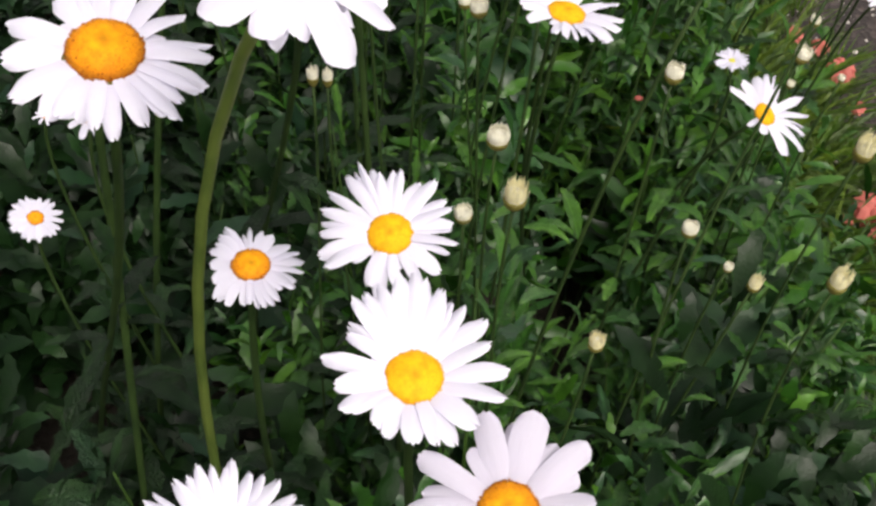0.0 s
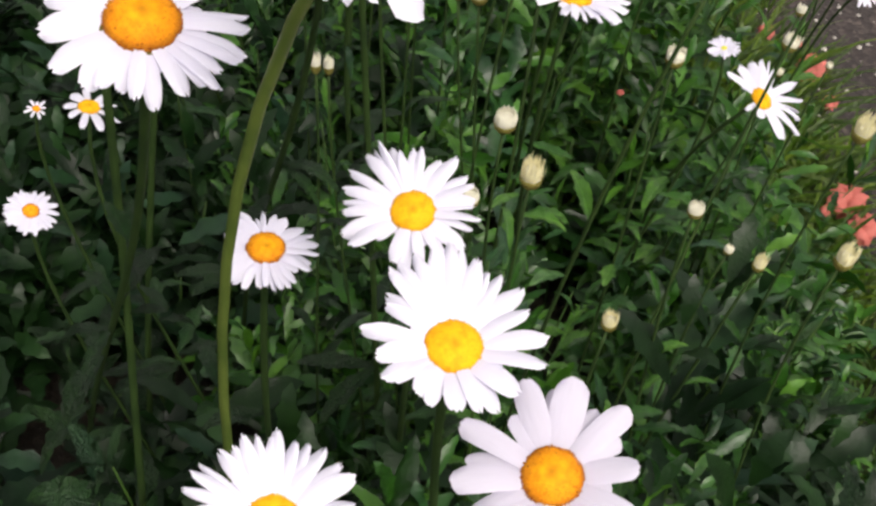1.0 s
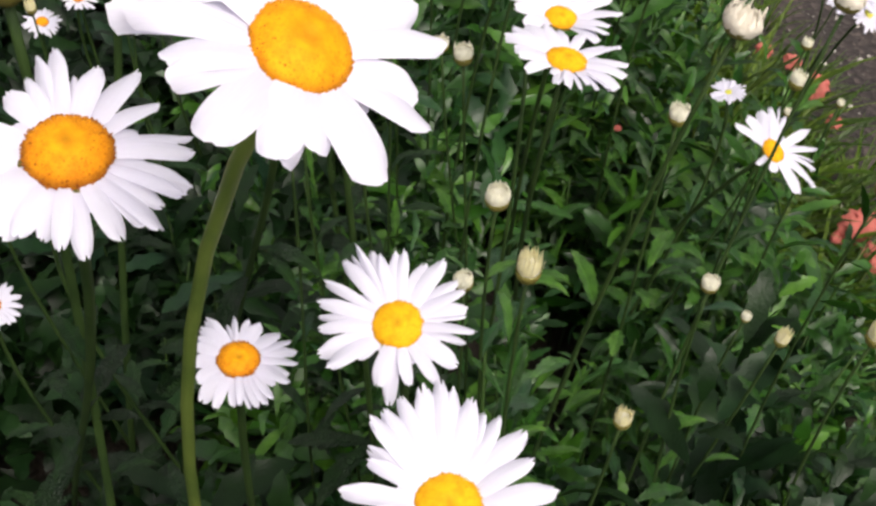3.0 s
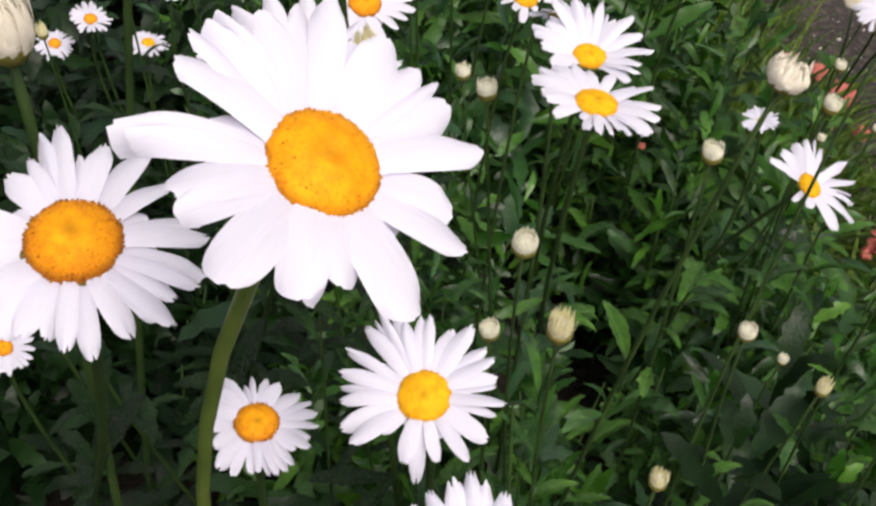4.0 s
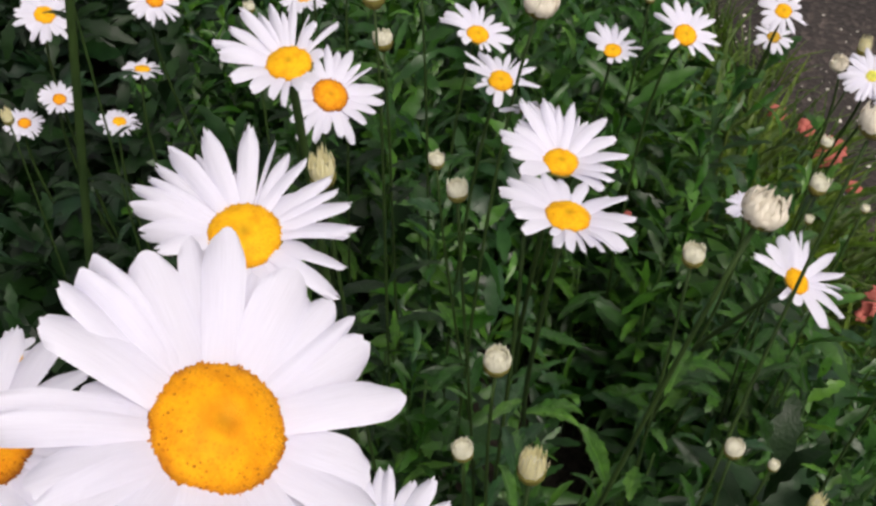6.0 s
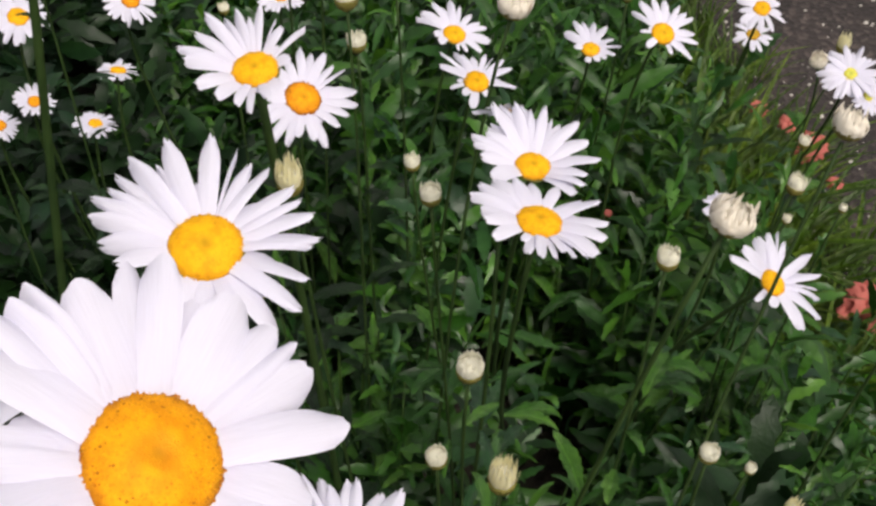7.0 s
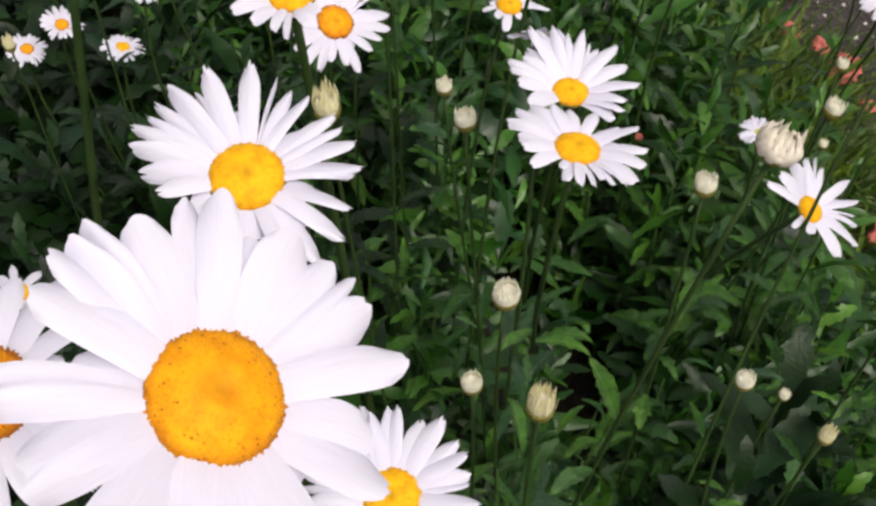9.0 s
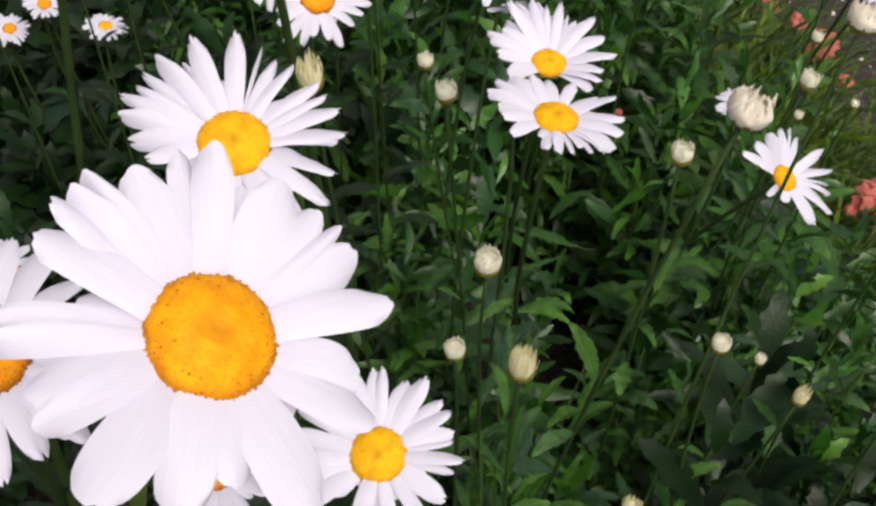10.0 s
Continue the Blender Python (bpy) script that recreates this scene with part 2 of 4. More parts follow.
def leaf_arrays(rnd, length, width, curl, fold, teeth, nu=15, across=(-1, -0.5, 0, 0.5, 1)):
    """A lanceolate leaf along +x with a creased midrib, an arched blade and toothed edges."""
    wave, lobed = rnd.uniform(-0.07, 0.07), rnd.choice((0.0, 0.06, 0.14, 0.2))
    verts = []
    for i in range(nu):
        u = i / (nu - 1)
        half = 0.5 * width * (math.sin(math.pi * min(1.0, u ** 1.05)) ** 0.85 * (0.72 + 0.30 * u) + 0.10 * (1 - u)) + 0.0005
        half *= 1 + lobed * math.sin(u * 23)
        tooth = teeth * (0.20 if i % 2 else -0.15) * half * (0.3 + u)
        bend = curl * u * u
        for v in across:
            edge = half + (tooth if abs(v) == 1 else 0)
            x = length * (u - 0.25 * bend * u)
            y = v * edge + wave * length * u * u
            z = length * (-0.55 * bend * u) + fold * abs(v) * half + 0.12 * half * math.sin(u * 17 + v)
            verts.append((x, y, z))
    return np.array(verts), grid_faces(nu, len(across))


def tube(points, radii, sides=8):
    verts, faces = [], []
    pts = [Vector(p) for p in points]
    for i, p in enumerate(pts):
        d = (pts[min(i + 1, len(pts) - 1)] - pts[max(i - 1, 0)]).normalized()
        a = d.cross(Vector((0.3, 1, 0.1))).normalized()
        b = d.cross(a)
        for k in range(sides):
            w = 2 * math.pi * k / sides
            ridge = 1 + 0.08 * (k % 2)
            verts.append(p + radii[i] * ridge * (math.cos(w) * a + math.sin(w) * b))
    for i in range(len(pts) - 1):
        for k in range(sides):
            q = (k + 1) % sides
            faces.append((i * sides + k, i * sides + q, (i + 1) * sides + q, (i + 1) * sides + k))
    faces.append(tuple(range(sides))[::-1])
    faces.append(tuple(range((len(pts) - 1) * sides, len(pts) * sides)))
    return verts, faces


def stem_line(base, top, normal, sway, count=14):
    """A curve from the soil up to the flower, which it meets along the flower's axis."""
    b, t, nrm = Vector(base), Vector(top), Vector(normal).normalized()
    h = (t - b).length
    c1 = b + Vector((sway[0] + 0.2 * (t.x - b.x), sway[1] + 0.2 * (t.y - b.y), 0.4 * h))
    c2 = t - nrm * 0.22 * h
    out = []
    for i in range(count):
        s = (i / (count - 1)) ** 0.8
        out.append((1 - s) ** 3 * b + 3 * (1 - s) ** 2 * s * c1 + 3 * (1 - s) * s * s * c2 + s ** 3 * t)
    return out


def facing(normal, spin=0.0):
    """A turn that lays +z along the normal."""
    return Vector(normal).normalized().to_track_quat("Z", "Y").to_matrix().to_4x4() @ Matrix.Rotation(radians(spin), 4, "Z")


def disc_mesh(name, material, florets, height=0.42, dimple=0.10, seed=1, relief=1.0):
    """A domed disc of radius 1 covered with small florets set in spirals."""
    rnd = random.Random(seed)
    verts, faces = [], []

    def top(r):
        return height * (1 - r ** 2.6) - dimple * math.exp(-(r / 0.2) ** 2)

    rings, sides = 10, 32
    verts.append((0, 0, top(0)))
    for i in range(1, rings + 1):
        r = i / rings
        for k in range(sides):
            w = 2 * math.pi * k / sides
            verts.append((r * math.cos(w), r * math.sin(w), top(r) - 0.03))
    for k in range(sides):
        verts.append((0.92 * math.cos(2 * math.pi * k / sides), 0.92 * math.sin(2 * math.pi * k / sides), -0.14))
    for k in range(sides):
        faces.append((0, 1 + k, 1 + (k + 1) % sides))
    for i in range(rings):
        for k in range(sides):
            q, a, b = (k + 1) % sides, 1 + i * sides, 1 + (i + 1) * sides
            faces.append((a + k, b + k, b + q, a + q))
    for f in range(florets):
        r = min(1.0, math.sqrt((f + 0.5) / florets) * rnd.uniform(0.97, 1.03))
        w = f * 2.399963 + rnd.uniform(-0.05, 0.05)
        size = (0.80 + 0.5 * r) / math.sqrt(florets) * rnd.uniform(0.6, 1.25)
        tall = relief * size * (0.25 + 0.75 * r ** 4) * rnd.uniform(0.5, 1.6)
        c = Vector((r * math.cos(w), r * math.sin(w), top(r) - 0.02))
        slope = height * 2.6 * r ** 1.6
        up = Vector((slope * math.cos(w), slope * math.sin(w), 1)).normalized()
        a = up.cross(Vector((0, 1, 0.2))).normalized()
        b = up.cross(a)
        s = len(verts)
        for k in range(5):
            g = 2 * math.pi * k / 5
            verts.append(c + size * 0.85 * (math.cos(g) * a + math.sin(g) * b))
        for k in range(5):
            g = 2 * math.pi * k / 5
            verts.append(c + size * 0.45 * (math.cos(g) * a + math.sin(g) * b) + tall * up)
        for k in range(5):
            faces.append((s + k, s + (k + 1) % 5, s + 5 + (k + 1) % 5, s + 5 + k))
        faces.append(tuple(range(s + 5, s + 10)))
    return mesh_of(name, verts, faces, material)


def cup_mesh(name, material, profile, sides=16, scales=0.0):
    """A body of revolution from rows of radius and height, with a scaly skin."""
    verts, faces = [], []
    for i, (r, z) in enumerate(profile):
        for k in range(sides):
            w = 2 * math.pi * k / sides
            f = 1 + scales * (1 if (k + i) % 2 else -1)
            verts.append((r * f * math.cos(w), r * f * math.sin(w), z))
    for i in range(len(profile) - 1):
        for k in range(sides):
            q = (k + 1) % sides
            faces.append((i * sides + k, i * sides + q, (i + 1) * sides + q, (i + 1) * sides + k))
    faces.append(tuple(range(sides))[::-1])
    faces.append(tuple(range((len(profile) - 1) * sides, len(profile) * sides)))
    return mesh_of(name, verts, faces, material)


# shared meshes
dice = random.Random(7)
PETALS = [petal_mesh("petal_shape", dice, PETAL, width=dice.uniform(0.9, 1.1), rise=dice.uniform(0.05, 0.12), droop=dice.uniform(0.10, 0.24)) for _ in range(10)]
BROAD_PETALS = [petal_mesh("broad_petal_shape", dice, PETAL, width=dice.uniform(0.9, 1.1), rise=dice.uniform(0.05, 0.12), droop=dice.uniform(0.10, 0.24), taper=0.24, deep=0.6, point=0.15, foot=0.72) for _ in range(8)]
SHADED_LILACS = [petal_mesh("shaded_lilac_petal_shape", dice, PETAL_LILAC_SHADE, width=dice.uniform(0.9, 1.1), rise=dice.uniform(0.05, 0.12), droop=dice.uniform(0.10, 0.20), taper=0.14, deep=0.4) for _ in range(6)]
SALMONS = [petal_mesh("salmon_petal_shape", dice, PETAL_SALMON, width=1.6, rise=0.5, droop=0.6, cup=0.3) for _ in range(3)]
PURPLES = [petal_mesh("purple_petal_shape", dice, PETAL_PURPLE, width=1.0, rise=0.3, droop=0.2) for _ in range(2)]
DISCS = {
    "fine": disc_mesh("disc_fine", DISC, 1300, 0.36, 0.08, seed=3),
    "gold": disc_mesh("disc_gold", DISC_GOLD, 1700, 0.46, 0.15, seed=2, relief=0.6),
    "plain": disc_mesh("disc_plain", DISC, 620, 0.34, 0.1, seed=4),
    "ripe_fine": disc_mesh("disc_ripe_fine", DISC_RIPE, 1300, 0.52, 0.03, seed=5, relief=1.4),
    "ripe": disc_mesh("disc_ripe", DISC_RIPE, 420, 0.42, 0.2, seed=6),
    "pale": disc_mesh("disc_pale", DISC_PALE, 160, 0.35, seed=9),
    "brown": disc_mesh("disc_brown", DISC_BROWN, 160, 0.35, seed=8),
}
RECEPTACLE = cup_mesh("receptacle_shape", CALYX, [(0.14, -0.75), (0.3, -0.62), (0.75, -0.42), (1.02, -0.2), (1.05, -0.1), (0.9, -0.08)], 20, 0.03)
BUD_CUP = cup_mesh("bud_cup_shape", CALYX, [(0.16, -0.95), (0.4, -0.88), (0.72, -0.62), (0.93, -0.3), (0.99, 0.0), (1.0, 0.16), (0.86, 0.2)], 18, 0.04)
BUD_CORE = cup_mesh("bud_core_shape", PETAL_CREAM, [(0.8, -0.1), (0.87, 0.3), (0.84, 0.65), (0.70, 0.82), (0.45, 0.92), (0.06, 0.96)], 16)


def bud_petal_mesh(name, rnd, tight, material, close=0.20):
    """A petal pressed against its neighbours round a bud, with a toothed tip; the bud's radius is 1."""
    verts = []
    nu, nv = 10, 7
    tall = rnd.uniform(1.25, 2.0) if tight else rnd.uniform(1.3, 2.35)
    flare = rnd.uniform(-0.12, 0.10) if tight else rnd.uniform(-0.10, 0.28)
    side, cleft = rnd.uniform(-0.08, 0.08), rnd.uniform(-0.3, 0.3)
    for i in range(nu):
        u = i / (nu - 1)
        r = 0.86 + (0.20 if tight else 0.26) * math.sin(u * math.pi * 0.75) - close * u ** 2.5 + flare * u ** 3
        half = 0.23 * (0.85 + 0.35 * math.sin(u * math.pi * 0.7)) * (1 - 0.90 * u ** 3)
        for j in range(nv):
            v = -1 + 2 * j / (nv - 1)
            end = 1 - 0.18 * v * v - 0.13 * math.exp(-((v - cleft) / 0.2) ** 2)
            verts.append((r - 0.03 * v * v, v * half + side * u * u, tall * u * (1 + (end - 1) * u ** 3) - 0.1))
    return mesh_of(name, verts, grid_faces(nu, nv), material)


BUD_TIGHT = [bud_petal_mesh("bud_petal_shape", dice, True, PETAL_CREAM, 0.14) for _ in range(6)]
BUD_OPEN = [bud_petal_mesh("open_bud_petal_shape", dice, False, PETAL_YELLOW, 0.18) for _ in range(6)]
BUD_BIG = [bud_petal_mesh("big_bud_petal_shape", dice, False, PETAL_TAN, 0.36) for _ in range(8)]

LEAF_SHAPES = []
for k in range(8):
    LEAF_SHAPES.append(leaf_arrays(dice, 1.0, dice.uniform(0.19, 0.30), dice.uniform(0.15, 1.0), dice.uniform(0.10, 0.35), dice.uniform(0.4, 1.0)))
NARROW_SHAPES = [leaf_arrays(dice, 1.0, dice.uniform(0.18, 0.33), dice.uniform(0.05, 0.8), dice.uniform(0.15, 0.5), dice.uniform(0.4, 1.2)) for _ in range(8)]
BROAD_SHAPES = [leaf_arrays(dice, 1.0, dice.uniform(0.22, 0.34), dice.uniform(0.1, 0.9), dice.uniform(0.1, 0.35), 0.8, 9, (-1, 0, 1)) for _ in range(12)]
LIGHT_SHAPES = [leaf_arrays(dice, 1.0, dice.uniform(0.18, 0.33), dice.uniform(0.05, 0.8), dice.uniform(0.15, 0.5), dice.uniform(0.4, 1.2), 11, (-1, 0, 1)) for _ in range(16)]
LEAVES = [mesh_of("leaf_shape", v, f, LEAF) for v, f in NARROW_SHAPES]
LEAVES_GREY_SHADE = [mesh_of("shade_toned_leaf_shape", v, f, LEAF_GREY_SHADE) for v, f in LEAF_SHAPES]

# ---- ground ----
EDGE = 0.56  # where the bed meets the path


def edge(y):
    """The bed narrows a little farther along the path."""
    return EDGE - 0.12 * max(0.0, min(0.9, y - 1.15))


def spread(lo, hi, step, far):
    """Grid lines that are close within the stretch and open out towards the horizon."""
    inner = [lo + step * i for i in range(int((hi - lo) / step) + 1)]
    return [lo - d for d in reversed(far)] + inner + [inner[-1] + d for d in far]


def sheet(name, xs, ys, height, material, slant=None):
    verts = [(x + (slant(y) if slant else 0), y, height(x, y)) for x in xs for y in ys]
    return new(name, mesh_of(name, verts, grid_faces(len(xs), len(ys)), material))


def soil_height(x, y):
    near = max(0.0, min(1.0, (edge(y) - x) / 0.05))
    return (0.025 * noise.noise((x * 5, y * 5, 0)) + 0.012 * noise.noise((x * 24, y * 24, 3))) * near - 0.02 * (1 - near)


FAR = (0.3, 1, 4, 15, 60, 400)
bed = sheet("ground", spread(-1.4, 0.66, 0.02, FAR), spread(-0.4, 2.6, 0.02, FAR), soil_height, SOIL)
tagged(bed, "dark crumbly soil of the flower bed", "soil", kind="structure")
path = sheet("pavement", spread(EDGE, 1.6, 0.02, ())+[2.0, 2.4], spread(0.0, 2.6, 0.02, FAR[:5]), lambda x, y: 0.012 + 0.004 * noise.noise((x * 9, y * 9, 1)) - 0.03 * math.exp(-(x - EDGE) / 0.02) - 0.04 * max(0.0, x - 2.2) / 0.2, ASPHALT, lambda y: edge(y) - EDGE)
tagged(path, "worn dark grey asphalt path with pale grit", "path", kind="structure")


# ---- daisies ----
GAP = (0.156, 0.835)  # a bare hollow in the bed
HEADS = []  # where flowers and buds stand, so that shoots keep below them


def bare(x, y, reach):
    """Whether a place lies in the bare hollow, which is longer than wide."""
    return math.hypot(x - GAP[0], (y - GAP[1]) * 0.5) < reach


def daisy(label, centre, radius, normal, petals, disc="plain", share=0.33, spin=0.0, base=None, rows=2, lift=0.0, width=0.24, ragged=0.08, thick=0.0021, seed=0, leaves=9, group="open daisies", grey=False, layout=None, wide=1.0, broad=False, lilac=False, infill=8):
    """A daisy: stem with leaves, head with its disc and every petal. lift: degrees by which petals stand up (down: minus)."""
    rnd = random.Random(seed)
    HEADS.append((*centre, radius))
    nrm = Vector(normal).normalized()
    c = Vector(centre) - nrm * radius * share * 0.12
    base = Vector(base) if base else Vector((c.x - 0.25 * c.x + rnd.uniform(-0.04, 0.04), c.y + rnd.uniform(-0.02, 0.06), 0.0))
    top = new("daisy")
    top.location = base
    tagged(top, label, "flower", group)
    shift = Matrix.Translation(-base)
    disc_r = radius * share
    neck = c - nrm * disc_r * 0.7
    line = stem_line(base - Vector((0, 0, 0.03)), neck, nrm, (rnd.uniform(-0.03, 0.03), rnd.uniform(-0.03, 0.03)))
    v, f = tube([p - base for p in line], [thick * 1.0 * (1.15 - 0.25 * i / 13) for i in range(14)])
    part("stem", mesh_of("stem", v, f, STEM if thick > 0.0022 else STEM_DARK), top)
    head_pose = shift @ Matrix.Translation(c) @ facing(nrm, spin)
    head = part("flower_head", RECEPTACLE, top, head_pose @ Matrix.Scale(disc_r * 1.02, 4), "green scaly cup under the petals")
    inner = Matrix.Scale(1 / (disc_r * 1.02), 4)
    part("disc", DISCS[disc], head, inner @ Matrix.Scale(disc_r, 4), "domed disc of tiny tightly packed florets")
    plan = []
    for a, r, *own in layout or ():
        plan.append((a, r, wide * own[0]))
    under = []
    for (a, r, w), (b, r2, w2) in zip(list(plan), plan[1:] + plan[:1]):
        if infill and infill < (b - a) % 360 < 40 and min(w, w2) > 0.06:
            under.append((a + 0.5 * ((b - a) % 360) + rnd.uniform(-2, 2), min(r, r2) * rnd.uniform(0.58, 0.70), 0.5 * (w + w2) * rnd.uniform(0.85, 1.05)))
    shown = len(plan)
    plan = plan + under or [(360 * k / petals + rnd.uniform(-4, 4), 1 - ragged * rnd.random() ** 2 * 1.5, width * rnd.uniform(0.85, 1.15)) for k in range(petals)]
    for k, (angle, reach, wide) in enumerate(plan):
        layer = k % rows if k < shown or not layout else rows
        start = disc_r * 0.86
        length = radius * reach - start
        m = Matrix.Rotation(radians(angle), 4, "Z") @ Matrix.Translation((start, 0, -disc_r * (0.06 + 0.05 * layer) + 0.0004 * (k % 3)))
        m = m @ Matrix.Rotation(-radians(lift + 4 + rnd.uniform(-1.5, 1.5) - 3 * layer), 4, "Y") @ Matrix.Rotation(radians(rnd.uniform(-5, 5)), 4, "X")
        m = m @ Matrix.Diagonal((length, radius * wide, length, 1))
        part("petal", rnd.choice(SHADED_LILACS if lilac else BROAD_PETALS if broad else PETALS), head, inner @ m)
    for k in range(leaves):
        i = 3 + int(k * 6 / max(1, leaves)) + rnd.randint(0, 1)
        if bare(line[i].x, line[i].y, 0.085):
            continue
        q, size = line[i] - base, rnd.uniform(0.045, 0.08) * (1.15 - 0.065 * i)
        m = Matrix.Translation(q) @ Matrix.Rotation(rnd.uniform(0, 6.28), 4, "Z") @ Matrix.Rotation(-radians(rnd.uniform(-5, 35)), 4, "Y") @ Matrix.Scale(size, 4)
        # stems towards the left carry the leaves with shade in their colour
        part("leaf", rnd.choice(LEAVES_GREY_SHADE if grey or c.x < 0.07 else LEAVES), top, m)
    return top


daisy("large open white daisy with broad petals and speckled golden disc", (0.0252, 0.3094, 0.9324), 0.0340, (0.44, -0.26, 0.86), 21, "gold", 0.335, 0, (-0.065, 0.43, 0), width=0.28, broad=True, wide=1.04, leaves=3, thick=0.0023, seed=1, lift=9,
      layout=[(10, 0.93, 0.27), (24, 0.84, 0.24), (36, 1.01, 0.20), (44, 0.99, 0.20), (62, 0.93, 0.24), (74, 1.02, 0.12), (80, 0.99, 0.13), (86, 1.01, 0.18), (98, 0.96, 0.26), (125, 1.15, 0.21), (132, 1.12, 0.15), (148, 0.95, 0.23), (157, 0.99, 0.19), (179, 1.04, 0.29), (202, 0.92, 0.24), (209, 0.87, 0.20), (221, 0.76, 0.23), (243, 1.01, 0.34), (276, 0.93, 0.26), (289, 0.79, 0.31), (318, 0.96, 0.25), (337, 0.93, 0.24), (348, 0.93, 0.12), (357, 0.92, 0.24)])
daisy("large white daisy with a domed orange disc and drooping petals", (-0.0508, 0.3680, 0.8536), 0.0345, (0.15, -0.19, 0.95), 30, "ripe_fine", 0.375, 0, (-0.30, 0.68, 0), width=0.20, seed=2, lift=0,
      layout=[(6, 0.93, 0.21), (26, 1.09, 0.25), (44, 0.97, 0.21), (57, 0.90, 0.16), (66, 1.18, 0.19), (73, 1.19, 0.16), (81, 0.92, 0.13), (95, 0.89, 0.21), (130, 1.00, 0.24), (152, 0.99, 0.27), (184, 1.03, 0.28), (203, 0.93, 0.24), (212, 0.88, 0.24), (224, 0.83, 0.15), (235, 0.97, 0.17), (246, 0.99, 0.19), (265, 0.94, 0.22), (279, 0.93, 0.15), (283, 1.07, 0.20), (295, 0.92, 0.17), (301, 1.06, 0.13), (310, 1.05, 0.19), (329, 1.03, 0.20), (339, 1.04, 0.18)])
daisy("white daisy with narrow separate petals and yellow disc", (0.0388, 0.3995, 0.7313), 0.0310, (-0.03, -0.28, 0.96), 24, "fine", 0.32, 0, (0.03, 0.60, 0), width=0.22, seed=3, lift=2,
      layout=[(11, 0.86, 0.11), (18, 0.89, 0.21), (32, 0.96, 0.21), (42, 0.96, 0.21), (59, 1.04, 0.27), (72, 0.92, 0.23), (89, 1.02, 0.17), (96, 1.02, 0.17), (107, 0.98, 0.16), (113, 1.13, 0.20), (120, 1.23, 0.12), (125, 1.17, 0.11), (131, 1.15, 0.19), (150, 1.12, 0.15), (166, 1.05, 0.19), (175, 1.01, 0.12), (185, 0.99, 0.19), (203, 1.05, 0.20), (217, 1.03, 0.23), (224, 0.66, 0.19), (256, 0.84, 0.22), (267, 1.01, 0.18), (283, 0.82, 0.16), (306, 0.92, 0.19), (327, 0.91, 0.25), (348, 0.87, 0.12), (356, 0.98, 0.17)])
daisy("small white daisy with many short petals and orange disc", (-0.0319, 0.4351, 0.6684), 0.0258, (0.12, -0.08, 0.99), 36, "ripe", 0.37, 0, (-0.06, 0.58, 0), width=0.18, seed=4, wide=1.22, grey=True, infill=7,
      layout=[(12, 0.86, 0.19), (27, 0.91, 0.15), (43, 0.93, 0.09), (52, 0.81, 0.09), (66, 0.85, 0.15), (68, 1.13, 0.17), (79, 0.99, 0.17), (90, 0.91, 0.14), (104, 0.86, 0.18), (125, 0.78, 0.21), (156, 0.80, 0.20), (177, 0.98, 0.23), (192, 0.98, 0.16), (210, 0.88, 0.14), (219, 0.90, 0.12), (228, 0.94, 0.10), (235, 1.04, 0.16), (245, 1.01, 0.16), (254, 0.96, 0.13), (269, 0.79, 0.13), (279, 0.98, 0.20), (291, 0.91, 0.14), (304, 1.01, 0.17), (320, 1.02, 0.19), (332, 0.99, 0.17), (348, 0.92, 0.22)])
daisy("white daisy with notched petals above a paler one", (0.0533, 0.2990, 0.7683), 0.0325, (0.08, -0.20, 0.98), 24, "fine", 0.32, 0, width=0.25, seed=5, lift=16,
      layout=[(3, 0.93, 0.22), (21, 1.04, 0.25), (36, 0.98, 0.20), (46, 0.98, 0.15), (53, 1.06, 0.22), (64, 1.14, 0.18), (71, 1.23, 0.20), (79, 1.19, 0.26), (91, 1.14, 0.18), (102, 1.11, 0.20), (110, 1.12, 0.21), (122, 0.93, 0.15), (130, 0.88, 0.13), (151, 1.02, 0.20), (172, 0.89, 0.20), (190, 0.93, 0.22), (196, 0.82, 0.15), (214, 0.76, 0.22), (227, 0.79, 0.22), (248, 0.85, 0.27), (266, 0.85, 0.19), (279, 0.90, 0.23), (297, 0.90, 0.28), (323, 1.05, 0.23), (342, 1.04, 0.21)])
daisy("broad-petalled daisy, its lilac white darkened for shade, deep orange disc", (0.0855, 0.2564, 0.7527), 0.0343, (-0.10, -0.21, 0.97), 19, "ripe_fine", 0.31, 0, width=0.30, lilac=True, wide=1.15, seed=6, lift=6,
      layout=[(28, 0.86, 0.25), (53, 0.78, 0.19), (64, 1.03, 0.24), (80, 0.84, 0.17), (99, 1.04, 0.32), (108, 0.92, 0.22), (128, 1.04, 0.27), (144, 0.74, 0.20), (172, 1.05, 0.22), (191, 0.87, 0.20), (207, 1.00, 0.23), (231, 0.92, 0.22), (249, 0.97, 0.22), (266, 0.87, 0.22), (283, 0.92, 0.22), (301, 0.97, 0.22), (318, 0.87, 0.22), (335, 0.92, 0.22), (353, 0.97, 0.22)])
